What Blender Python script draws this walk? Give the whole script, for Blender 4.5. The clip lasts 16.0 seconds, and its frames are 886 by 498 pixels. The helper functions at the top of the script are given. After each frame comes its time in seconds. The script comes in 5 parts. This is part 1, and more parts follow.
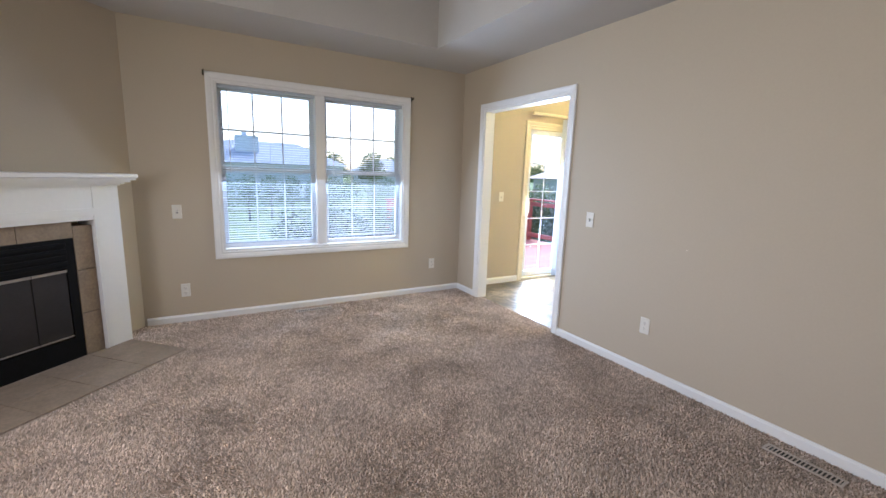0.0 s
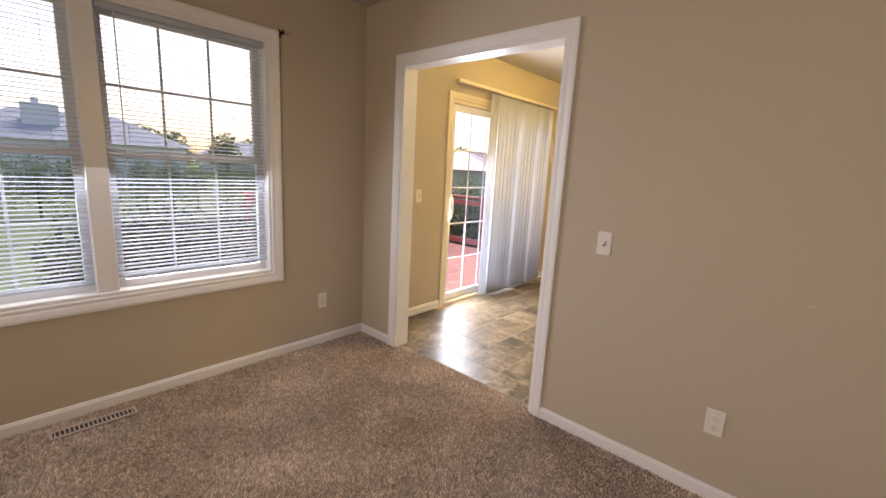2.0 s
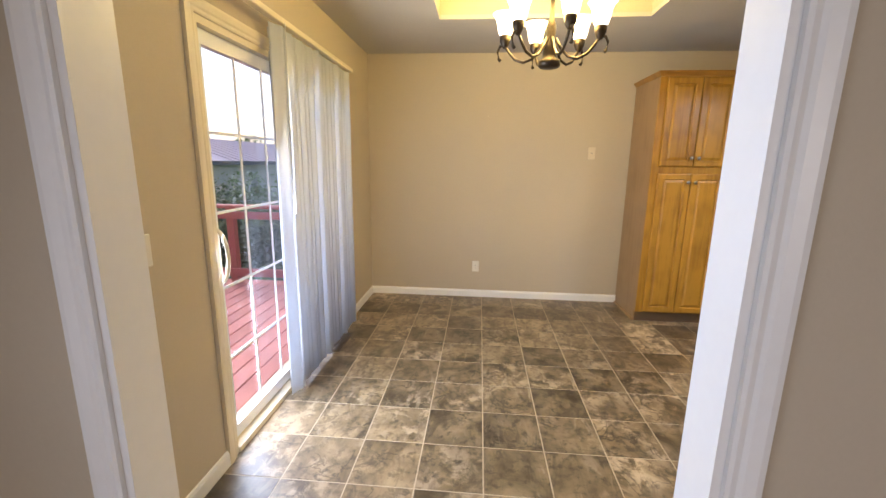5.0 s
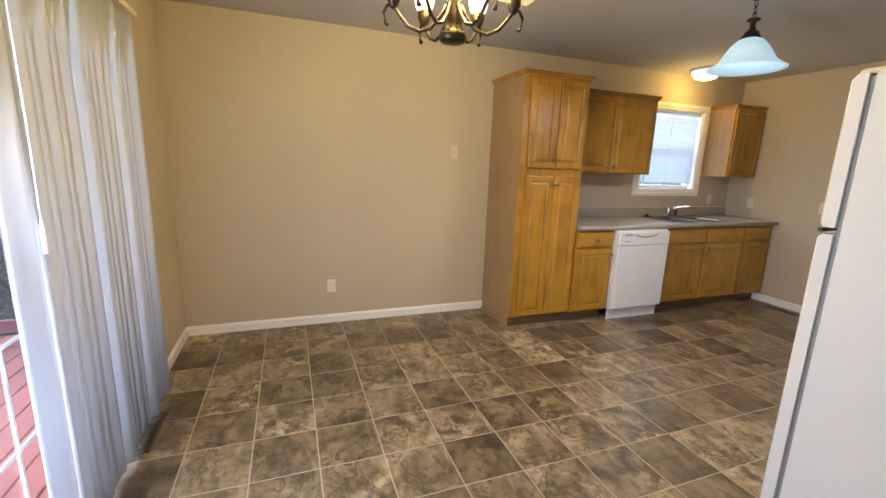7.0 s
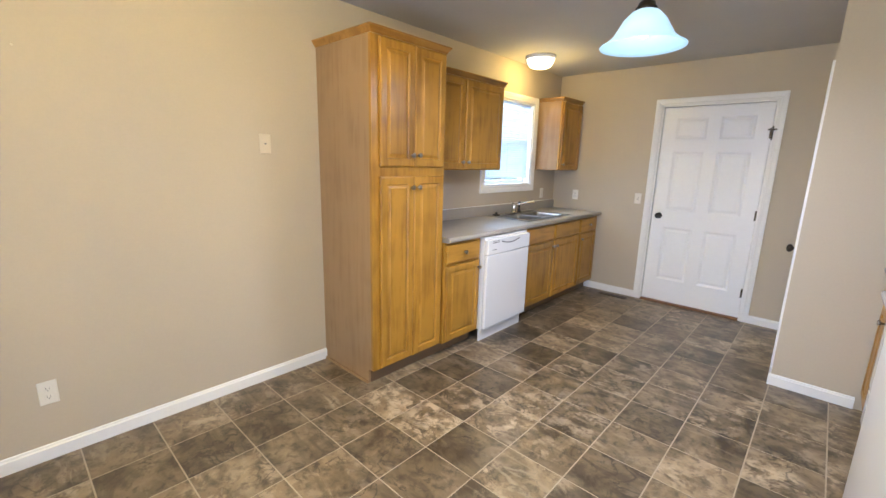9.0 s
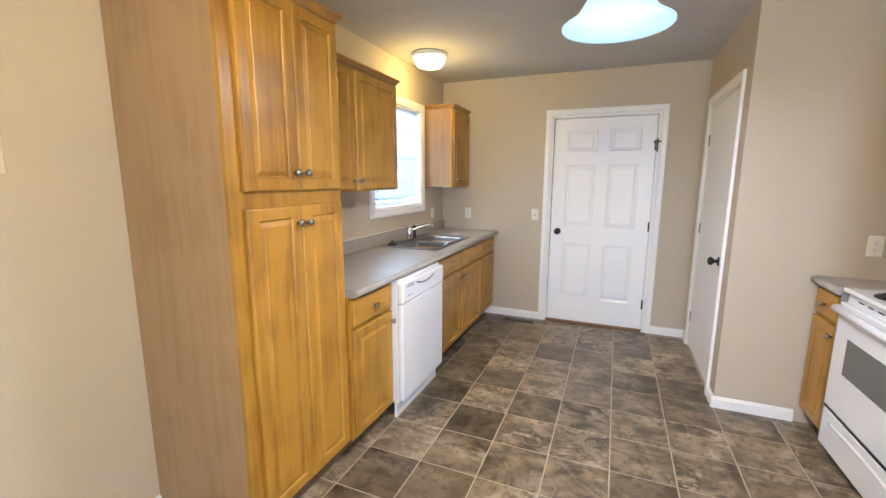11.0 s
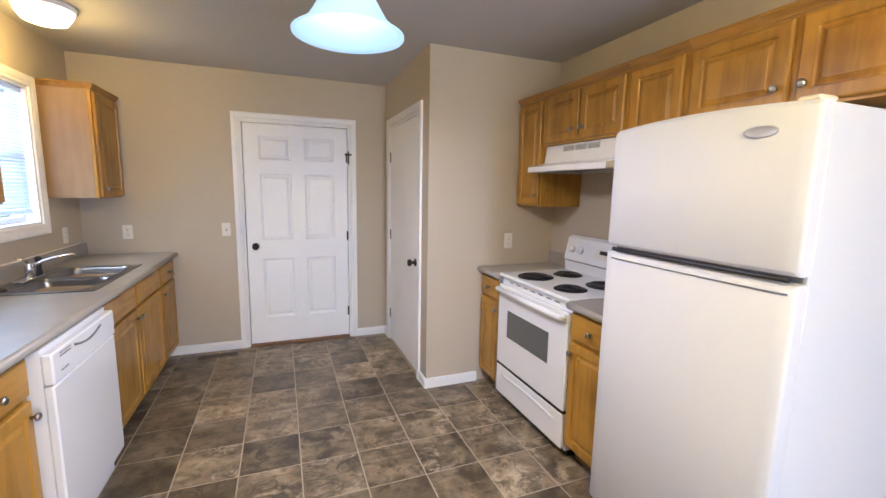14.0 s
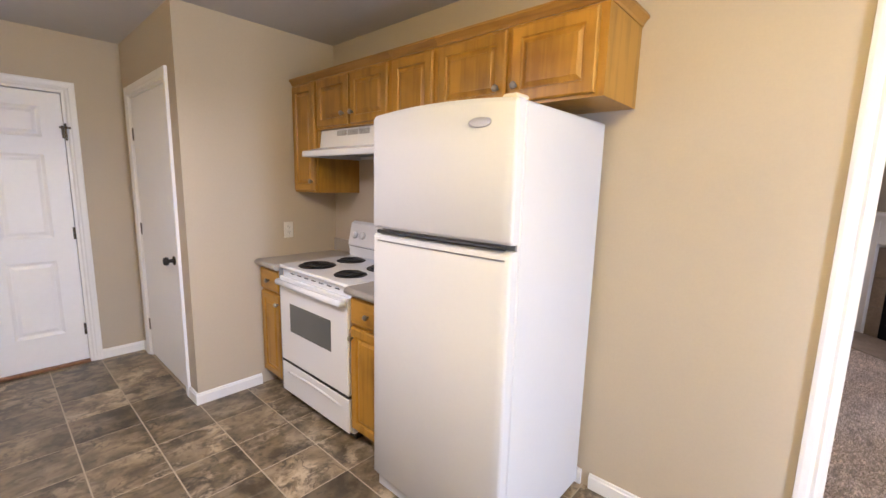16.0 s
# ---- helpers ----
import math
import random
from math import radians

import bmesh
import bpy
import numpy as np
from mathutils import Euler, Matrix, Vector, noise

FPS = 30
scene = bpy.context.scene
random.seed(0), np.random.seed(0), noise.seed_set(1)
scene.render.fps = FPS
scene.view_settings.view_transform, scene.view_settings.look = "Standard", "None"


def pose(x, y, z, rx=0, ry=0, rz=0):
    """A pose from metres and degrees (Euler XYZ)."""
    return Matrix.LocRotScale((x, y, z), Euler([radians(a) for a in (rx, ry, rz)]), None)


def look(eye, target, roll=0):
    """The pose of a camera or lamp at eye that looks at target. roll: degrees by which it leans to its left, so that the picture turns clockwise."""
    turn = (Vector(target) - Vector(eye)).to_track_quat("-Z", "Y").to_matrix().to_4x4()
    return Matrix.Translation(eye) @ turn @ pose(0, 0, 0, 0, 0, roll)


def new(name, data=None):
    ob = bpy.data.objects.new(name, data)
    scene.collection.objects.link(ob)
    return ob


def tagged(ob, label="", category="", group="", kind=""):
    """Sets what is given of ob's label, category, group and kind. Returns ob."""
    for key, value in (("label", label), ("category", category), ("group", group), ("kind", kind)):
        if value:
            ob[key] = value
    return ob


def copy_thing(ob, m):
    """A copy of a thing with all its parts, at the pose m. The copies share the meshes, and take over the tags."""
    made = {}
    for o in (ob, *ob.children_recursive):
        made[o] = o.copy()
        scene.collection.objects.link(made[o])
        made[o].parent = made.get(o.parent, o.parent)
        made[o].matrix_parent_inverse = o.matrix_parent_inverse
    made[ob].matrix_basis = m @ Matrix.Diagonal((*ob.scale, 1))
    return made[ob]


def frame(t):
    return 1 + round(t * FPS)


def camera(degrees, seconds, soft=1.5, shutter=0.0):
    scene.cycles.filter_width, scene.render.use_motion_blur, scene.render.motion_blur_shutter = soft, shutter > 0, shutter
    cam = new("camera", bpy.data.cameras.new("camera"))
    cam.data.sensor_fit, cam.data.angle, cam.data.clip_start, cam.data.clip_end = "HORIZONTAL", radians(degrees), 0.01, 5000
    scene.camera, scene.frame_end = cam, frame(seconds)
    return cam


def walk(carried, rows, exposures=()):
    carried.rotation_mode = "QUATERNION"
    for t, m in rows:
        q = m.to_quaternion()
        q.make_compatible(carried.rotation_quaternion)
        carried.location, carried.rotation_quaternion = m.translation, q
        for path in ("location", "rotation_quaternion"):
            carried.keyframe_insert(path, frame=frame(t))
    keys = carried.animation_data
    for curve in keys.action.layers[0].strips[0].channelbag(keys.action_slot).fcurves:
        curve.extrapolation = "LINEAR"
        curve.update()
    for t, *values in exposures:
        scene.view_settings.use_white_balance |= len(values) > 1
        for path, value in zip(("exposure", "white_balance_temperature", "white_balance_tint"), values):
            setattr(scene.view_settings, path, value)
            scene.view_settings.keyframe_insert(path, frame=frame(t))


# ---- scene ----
cam = camera(93.7, 16.0)
PATH = [
    (0, (-0.105, 0.498, 1.338), (0.888, 2.199, 0.989), 1.9),
    (0.5, (-0.007, 0.887, 1.351), (1.101, 2.523, 1.04), 1.3),
    (1, (0.166, 1.255, 1.342), (1.397, 2.805, 1.057), 1.8),
    (1.5, (0.342, 1.635, 1.332), (1.702, 3.068, 1.018), 3.1),
    (2, (0.532, 1.98, 1.344), (1.993, 3.293, 0.966), 3.1),
    (2.5, (0.777, 2.306, 1.367), (2.331, 3.495, 0.955), 3.3),
    (3, (0.962, 2.635, 1.375), (2.646, 3.63, 0.96), 3.4),
    (3.5, (1.184, 2.889, 1.39), (2.97, 3.684, 0.967), 2.0),
    (4, (1.44, 3.089, 1.397), (3.292, 3.731, 0.997), 1.5),
    (4.2, (1.519, 3.183, 1.401), (3.401, 3.726, 0.997), 1.3),
    (6.3, (2.312, 3.739, 1.439), (4.236, 3.361, 1.047), 1.4),
    (6.5, (2.387, 3.769, 1.444), (4.291, 3.302, 1.05), 1.7),
    (7, (2.519, 3.814, 1.424), (4.353, 3.127, 1.017), 2.0),
    (7.5, (2.766, 3.759, 1.43), (4.531, 2.916, 1.01), 2.0),
    (8, (3.041, 3.684, 1.431), (4.692, 2.644, 0.991), 2.1),
    (8.5, (3.334, 3.644, 1.462), (4.796, 2.353, 1.021), 2.2),
    (9, (3.582, 3.544, 1.449), (4.907, 2.105, 1.032), 1.5),
    (9.2, (3.697, 3.515, 1.443), (4.971, 2.025, 1.045), 1.2),
    (11.3, (4.438, 2.976, 1.456), (5.056, 1.104, 1.124), 0.5),
    (11.5, (4.492, 2.934, 1.451), (5.006, 1.03, 1.121), 0.7),
    (12, (4.589, 2.853, 1.454), (4.833, 0.895, 1.126), 0.9),
    (12.5, (4.671, 2.818, 1.48), (4.645, 0.845, 1.157), 0.9),
    (13, (4.691, 2.821, 1.482), (4.402, 0.867, 1.171), 1.0),
    (13.5, (4.677, 2.839, 1.481), (4.155, 0.931, 1.187), 1.1),
    (14, (4.654, 2.858, 1.479), (3.935, 1.014, 1.197), 1.1),
    (14.5, (4.641, 2.871, 1.468), (3.731, 1.111, 1.192), 1.2),
    (15, (4.604, 2.879, 1.474), (3.511, 1.23, 1.183), 1.1),
    (15.5, (4.568, 2.89, 1.463), (3.281, 1.389, 1.162), 1.2),
    (16, (4.495, 2.913, 1.458), (3.03, 1.587, 1.146), 1.4),
]
walk(cam, [(t, look(eye, target, roll)) for t, eye, target, roll in PATH], exposures=[(0.0, 1.8, 5250, 13), (1.0, 1.45, 5300, 13), (2.5, 1.1, 7400, 26), (4.2, 1.1, 6550, 23), (6.5, 0.74, 5800, 18), (7.5, 1.05, 6400, 22), (9.0, 1.36, 5350, 18), (12.0, 1.55, 5400, 19), (13.5, 1.33, 5350, 22), (16.0, 1.33, 5700, 25)])

# ---- world and large lights ----
world = bpy.data.worlds.new("sky")
scene.world = world
world.use_nodes = True
wn = world.node_tree
sky = wn.nodes.new("ShaderNodeTexSky")
sky.sky_type = "NISHITA"
sky.sun_disc = False
sky.sun_elevation, sky.sun_rotation = radians(46), radians(35)
sky.air_density, sky.dust_density, sky.ozone_density = 1.0, 2.5, 1.0
wn.links.new(sky.outputs[0], wn.nodes["Background"].inputs[0])
wn.nodes["Background"].inputs[1].default_value = 0.12


def lamp(name, kind, m, energy, colour, **settings):
    data = bpy.data.lights.new(name, kind)
    data.energy, data.color = energy, colour
    for key, value in settings.items():
        if key == "size":
            data.size = value
        elif key == "size_y":
            data.shape = "RECTANGLE"
            data.size_y = value
        elif key == "radius":
            data.shadow_soft_size = value
        elif key == "disk":
            data.shape, data.size = "DISK", value
        elif key == "spread":
            data.spread = radians(value)
        elif key == "angle":
            data.angle = radians(value)
    ob = new(name, data)
    ob.matrix_world = m
    return ob


lamp("sun", "SUN", look((10, 14, 20), (0, 0, 0)), 0.9, (1, 0.96, 0.9), angle=20)
# sky light in the openings, one of them added
lamp("window_light", "AREA", look((0.9, 4.605, 1.31), (0.9, 2.6, 0.2)), 13, (0.82, 0.91, 1), size=1.7, size_y=1.45)
lamp("glass_door_light", "AREA", look((3.76, 4.625, 1.05), (3.84, 0, 0.3)), 25, (0.74, 0.87, 1), size=0.44, size_y=1.9)
lamp("sink_window_light", "AREA", look((6.30, -0.22, 1.64), (0, -0.22, 1.3)), 9, (0.72, 0.93, 1), size=0.8, size_y=0.8)
# added warm lamp at an assumed, unseen opening; brightens the facing wall
lamp("unseen_side_light", "AREA", look((-1.96, 1.8, 1.5), (2.5, 1.5, 0.8)), 18, (1, 0.84, 0.66), size=1.7, size_y=1.3, spread=155)
lamp("blind_side_light", "AREA", look((4.72, 4.625, 1.05), (4.72, 0, 0.6)), 6, (0.74, 0.87, 1), size=1.1, size_y=1.9)
# bulbs
lamp("chandelier_bulbs", "POINT", pose(4.379, 3.106, 2.29), 41, (1.0, 0.74, 0.21), radius=0.14)
lamp("pendant_bulb", "AREA", pose(4.40, 1.212, 2.032), 9.5, (1.0, 0.96, 0.93), disk=0.36)
lamp("ceiling_light_bulb", "POINT", pose(5.835, -0.22, 2.29), 5.0, (1.0, 0.64, 0.10), radius=0.09)

# ---- materials ----


def mat(name, colour, rough=0.5, metal=0.0, spread=0.06, scale=6.0, grain=60.0, bump=0.0, bump_scale=200.0,
        spec=0.5, random=0.0, coat=0.0):
    """A painted or plain surface: colour varied at two scales, fine relief."""
    m = bpy.data.materials.new(name)
    m.use_nodes = True
    t = m.node_tree
    b = t.nodes["Principled BSDF"]
    co = t.nodes.new("ShaderNodeTexCoord")
    n1 = t.nodes.new("ShaderNodeTexNoise")
    n1.inputs["Scale"].default_value, n1.inputs["Detail"].default_value = scale, 4
    n2 = t.nodes.new("ShaderNodeTexNoise")
    n2.inputs["Scale"].default_value, n2.inputs["Detail"].default_value = grain, 3
    geo = t.nodes.new("ShaderNodeNewGeometry")
    for n in (n1, n2):
        t.links.new(geo.outputs["Position"], n.inputs["Vector"])
    add = t.nodes.new("ShaderNodeMath")
    add.operation = "ADD"
    t.links.new(n1.outputs["Fac"], add.inputs[0])
    t.links.new(n2.outputs["Fac"], add.inputs[1])
    ramp = t.nodes.new("ShaderNodeMapRange")
    ramp.inputs["From Min"].default_value, ramp.inputs["From Max"].default_value = 0.6, 1.4
    ramp.inputs["To Min"].default_value, ramp.inputs["To Max"].default_value = 1 - spread, 1 + spread
    t.links.new(add.outputs[0], ramp.inputs["Value"])
    value = ramp.outputs[0]
    if random:
        info = t.nodes.new("ShaderNodeObjectInfo")
        r = t.nodes.new("ShaderNodeMapRange")
        r.inputs["To Min"].default_value, r.inputs["To Max"].default_value = 1 - random, 1 + random
        t.links.new(info.outputs["Random"], r.inputs["Value"])
        mul = t.nodes.new("ShaderNodeMath")
        mul.operation = "MULTIPLY"
        t.links.new(value, mul.inputs[0])
        t.links.new(r.outputs[0], mul.inputs[1])
        value = mul.outputs[0]
    sc = t.nodes.new("ShaderNodeVectorMath")
    sc.operation = "SCALE"
    sc.inputs[0].default_value = colour
    t.links.new(value, sc.inputs["Scale"])
    t.links.new(sc.outputs[0], b.inputs["Base Color"])
    b.inputs["Roughness"].default_value, b.inputs["Metallic"].default_value = rough, metal
    b.inputs["Specular IOR Level"].default_value = spec
    b.inputs["Coat Weight"].default_value = coat
    if bump:
        n3 = t.nodes.new("ShaderNodeTexNoise")
        n3.inputs["Scale"].default_value, n3.inputs["Detail"].default_value = bump_scale, 2
        t.links.new(geo.outputs["Position"], n3.inputs["Vector"])
        bp = t.nodes.new("ShaderNodeBump")
        bp.inputs["Strength"].default_value, bp.inputs["Distance"].default_value = bump, 0.002
        t.links.new(n3.outputs["Fac"], bp.inputs["Height"])
        t.links.new(bp.outputs[0], b.inputs["Normal"])
    return m


def wood(name, dark, light, axis, rough=0.38):
    """Sealed timber whose grain runs along one axis of the part."""
    m = bpy.data.materials.new(name)
    m.use_nodes = True
    t = m.node_tree
    b = t.nodes["Principled BSDF"]
    co = t.nodes.new("ShaderNodeTexCoord")
    info = t.nodes.new("ShaderNodeObjectInfo")
    shift = t.nodes.new("ShaderNodeVectorMath")
    shift.operation = "MULTIPLY_ADD"
    shift.inputs[1].default_value = (7, 13, 5)
    t.links.new(info.outputs["Random"], shift.inputs[0])
    t.links.new(co.outputs["Object"], shift.inputs[2])
    mp = t.nodes.new("ShaderNodeMapping")
    mp.inputs["Scale"].default_value = [2.0 if a == axis else 25 for a in "xyz"]
    t.links.new(shift.outputs[0], mp.inputs["Vector"])
    n1 = t.nodes.new("ShaderNodeTexNoise")
    n1.inputs["Scale"].default_value, n1.inputs["Detail"].default_value = 1.0, 6
    n1.inputs["Distortion"].default_value = 0.6
    t.links.new(mp.outputs[0], n1.inputs["Vector"])
    n2 = t.nodes.new("ShaderNodeTexNoise")
    n2.inputs["Scale"].default_value, n2.inputs["Detail"].default_value = 5, 2
    t.links.new(shift.outputs[0], n2.inputs["Vector"])
    mixer = t.nodes.new("ShaderNodeMath")
    mixer.operation = "MULTIPLY_ADD"
    mixer.inputs[1].default_value = 0.85
    t.links.new(n2.outputs["Fac"], mixer.inputs[0])
    t.links.new(n1.outputs["Fac"], mixer.inputs[2])
    ramp = t.nodes.new("ShaderNodeValToRGB")
    ramp.color_ramp.elements[0].position, ramp.color_ramp.elements[1].position = 0.60, 1.25
    ramp.color_ramp.elements[0].color, ramp.color_ramp.elements[1].color = (*dark, 1), (*light, 1)
    t.links.new(mixer.outputs[0], ramp.inputs[0])
    vary = t.nodes.new("ShaderNodeMapRange")
    vary.inputs["To Min"].default_value, vary.inputs["To Max"].default_value = 0.9, 1.1
    t.links.new(info.outputs["Random"], vary.inputs["Value"])
    sc = t.nodes.new("ShaderNodeVectorMath")
    sc.operation = "SCALE"
    t.links.new(ramp.outputs[0], sc.inputs[0])
    t.links.new(vary.outputs[0], sc.inputs["Scale"])
    t.links.new(sc.outputs[0], b.inputs["Base Color"])
    b.inputs["Roughness"].default_value = rough
    b.inputs["Coat Weight"].default_value, b.inputs["Coat Roughness"].default_value = 0.10, 0.25
    bp = t.nodes.new("ShaderNodeBump")
    bp.inputs["Strength"].default_value, bp.inputs["Distance"].default_value = 0.12, 0.001
    t.links.new(n1.outputs["Fac"], bp.inputs["Height"])
    t.links.new(bp.outputs[0], b.inputs["Normal"])
    return m


def slate(name):
    """Slate-look floor tile: soft brown patches, crisp pale chips and dark seams, each tile different."""
    m = bpy.data.materials.new(name)
    m.use_nodes = True
    t = m.node_tree
    b = t.nodes["Principled BSDF"]
    info = t.nodes.new("ShaderNodeObjectInfo")
    co = t.nodes.new("ShaderNodeTexCoord")
    shift = t.nodes.new("ShaderNodeVectorMath")
    shift.operation = "MULTIPLY_ADD"
    shift.inputs[1].default_value = (31, 17, 23)
    t.links.new(info.outputs["Random"], shift.inputs[0])
    t.links.new(co.outputs["Object"], shift.inputs[2])

    def cloud(scale, detail, rough=0.5, bend=0.0):
        n = t.nodes.new("ShaderNodeTexNoise")
        n.inputs["Scale"].default_value, n.inputs["Detail"].default_value = scale, detail
        n.inputs["Roughness"].default_value, n.inputs["Distortion"].default_value = rough, bend
        t.links.new(shift.outputs[0], n.inputs["Vector"])
        return n.outputs["Fac"]

    def span(value, lo, hi, to_lo=0.0, to_hi=1.0):
        r = t.nodes.new("ShaderNodeMapRange")
        r.inputs["From Min"].default_value, r.inputs["From Max"].default_value = lo, hi
        r.inputs["To Min"].default_value, r.inputs["To Max"].default_value = to_lo, to_hi
        t.links.new(value, r.inputs["Value"])
        return r.outputs[0]

    def maths(kind, x, y):
        n = t.nodes.new("ShaderNodeMath")
        n.operation = kind
        for k, v in enumerate((x, y)):
            if isinstance(v, (int, float)):
                n.inputs[k].default_value = v
            else:
                t.links.new(v, n.inputs[k])
        return n.outputs[0]

    def blend(fac, below, above):
        n = t.nodes.new("ShaderNodeMix")
        n.data_type = "RGBA"
        t.links.new(fac, n.inputs["Factor"])
        for k, v in (("A", below), ("B", above)):
            socket = [i for i in n.inputs if i.name == k and i.type == "RGBA"][0]
            if isinstance(v, tuple):
                socket.default_value = v
            else:
                t.links.new(v, socket)
        return [o for o in n.outputs if o.type == "RGBA"][0]

    kind = maths("FRACT", maths("MULTIPLY", info.outputs["Random"], 7.31), 0.0)
    base = blend(span(cloud(5.0, 6, 0.6, 0.5), 0.36, 0.66), (0.072, 0.052, 0.030, 1), (0.320, 0.245, 0.145, 1))
    base = blend(span(cloud(3.0, 2), 0.45, 0.62, 0.0, 0.55), base, (0.220, 0.165, 0.100, 1))
    chips = maths("MULTIPLY", span(cloud(10.0, 9, 0.66, 0.4), 0.48, 0.57), span(cloud(4.2, 3), 0.38, 0.62))
    chips = maths("MULTIPLY", chips, span(kind, 0.25, 0.75, 0.10, 1.0))
    base = blend(maths("MULTIPLY", chips, 1.0), base, (0.43, 0.345, 0.235, 1))
    seam = maths("ABSOLUTE", maths("SUBTRACT", cloud(6.5, 4, 0.55, 1.1), 0.5), 0.0)
    base = blend(maths("MULTIPLY", span(seam, 0.040, 0.004), span(cloud(3.5, 2), 0.48, 0.60, 0.0, 0.7)), base, (0.040, 0.031, 0.022, 1))
    lie = t.nodes.new("ShaderNodeMapping")
    lie.inputs["Rotation"].default_value = (0, 0, 0.7)
    lie.inputs["Scale"].default_value = (3.2, 11.0, 1.0)
    t.links.new(shift.outputs[0], lie.inputs["Vector"])
    cleft = t.nodes.new("ShaderNodeTexNoise")
    cleft.inputs["Scale"].default_value, cleft.inputs["Detail"].default_value = 1.0, 5
    cleft.inputs["Distortion"].default_value = 1.4
    t.links.new(lie.outputs[0], cleft.inputs["Vector"])
    base = blend(maths("MULTIPLY", span(cleft.outputs["Fac"], 0.55, 0.66), span(cloud(3.1, 2), 0.45, 0.62, 0.0, 0.55)), base, (0.40, 0.335, 0.235, 1))
    base = blend(maths("MULTIPLY", span(cleft.outputs["Fac"], 0.45, 0.33), 0.6), base, (0.088, 0.064, 0.040, 1))
    pits = maths("MULTIPLY", span(cloud(22.0, 5, 0.6, 0.3), 0.48, 0.34), 0.6)
    base = blend(pits, base, (0.055, 0.042, 0.028, 1))
    sc = t.nodes.new("ShaderNodeVectorMath")
    sc.operation = "SCALE"
    t.links.new(base, sc.inputs[0])
    t.links.new(maths("MULTIPLY", span(info.outputs["Random"], 0.0, 1.0, 0.78, 1.22), span(kind, 0.0, 0.32, 0.66, 1.0)), sc.inputs["Scale"])
    t.links.new(sc.outputs[0], b.inputs["Base Color"])
    t.links.new(span(chips, 0.0, 1.0, 0.33, 0.46), b.inputs["Roughness"])
    bp = t.nodes.new("ShaderNodeBump")
    bp.inputs["Strength"].default_value, bp.inputs["Distance"].default_value = 0.25, 0.002
    t.links.new(maths("ADD", cloud(15.0, 6), maths("MULTIPLY", cleft.outputs["Fac"], 1.6)), bp.inputs["Height"])
    t.links.new(bp.outputs[0], b.inputs["Normal"])
    return m


def glass(name, tint=(1, 1, 1)):
    m = bpy.data.materials.new(name)
    m.use_nodes = True
    t = m.node_tree
    t.nodes.remove(t.nodes["Principled BSDF"])
    clear = t.nodes.new("ShaderNodeBsdfTransparent")
    clear.inputs[0].default_value = (*tint, 1)
    gloss = t.nodes.new("ShaderNodeBsdfGlossy")
    gloss.inputs["Roughness"].default_value = 0.02
    lw = t.nodes.new("ShaderNodeLayerWeight")
    lw.inputs[0].default_value = 0.5
    pw = t.nodes.new("ShaderNodeMath")
    pw.operation = "POWER"
    pw.inputs[1].default_value = 4.0
    t.links.new(lw.outputs["Facing"], pw.inputs[0])
    fr = t.nodes.new("ShaderNodeMath")
    fr.operation = "MULTIPLY_ADD"
    fr.inputs[1].default_value, fr.inputs[2].default_value = 0.5, 0.03
    t.links.new(pw.outputs[0], fr.inputs[0])
    mix = t.nodes.new("ShaderNodeMixShader")
    t.links.new(fr.outputs[0], mix.inputs[0])
    t.links.new(clear.outputs[0], mix.inputs[1])
    t.links.new(gloss.outputs[0], mix.inputs[2])
    t.links.new(mix.outputs[0], t.nodes["Material Output"].inputs[0])
    return m


def glow(name, colour, strength, base=(0.9, 0.88, 0.82)):
    """Lit frosted glass."""
    m = mat(name, base, 0.35, spread=0.03, scale=12)
    b = m.node_tree.nodes["Principled BSDF"]
    b.inputs["Emission Color"].default_value = (*colour, 1)
    b.inputs["Emission Strength"].default_value = strength
    return m


def carpet_mat(name):
    m = mat(name, (0.34, 0.275, 0.22), 0.95, spread=0.35, scale=3.5, grain=260, bump=0.9, bump_scale=420, spec=0.1)
    return m


M_WALL = mat("beige wall paint", (0.50, 0.43, 0.325), 0.62, spread=0.025, scale=1.5, grain=90, bump=0.10, bump_scale=160, spec=0.35)
M_CEIL = mat("ceiling paint", (0.50, 0.475, 0.44), 0.85, spread=0.03, scale=3, grain=70, bump=0.5, bump_scale=70, spec=0.2)
M_CEILK = mat("kitchen ceiling paint", (0.52, 0.50, 0.46), 0.85, spread=0.04, scale=3, grain=70, bump=0.5, bump_scale=70, spec=0.2)
M_TRAY = mat("tray paint", (0.55, 0.47, 0.34), 0.8, spread=0.03, scale=3, bump=0.2, bump_scale=120, spec=0.2)
M_TRIM = mat("white trim paint", (0.80, 0.79, 0.77), 0.35, spread=0.02, scale=4, grain=40, bump=0.03)
M_DOOR = mat("white door paint", (0.85, 0.845, 0.84), 0.38, spread=0.02, scale=3, grain=40, bump=0.05, bump_scale=90)
M_CARPET = carpet_mat("brown plush carpet")
M_GROUT = mat("pale grout", (0.43, 0.365, 0.27), 0.8, spread=0.15, scale=8)
M_SLATE = slate("slate tile")
M_MAPLE = wood("maple upright grain", (0.235, 0.108, 0.010), (0.42, 0.215, 0.022), "z")
M_MAPLEX = wood("maple level grain", (0.235, 0.108, 0.010), (0.42, 0.215, 0.022), "x")
M_CROWN = wood("darker maple", (0.20, 0.092, 0.012), (0.34, 0.17, 0.026), "x")
M_SIDE = wood("maple veneer", (0.262, 0.158, 0.068), (0.322, 0.202, 0.094), "z", 0.45)
# maple darkened in colour for the shade of the toe recess
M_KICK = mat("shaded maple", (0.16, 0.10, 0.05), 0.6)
M_NICKEL = mat("brushed nickel", (0.34, 0.325, 0.30), 0.28, 1.0, spread=0.05)
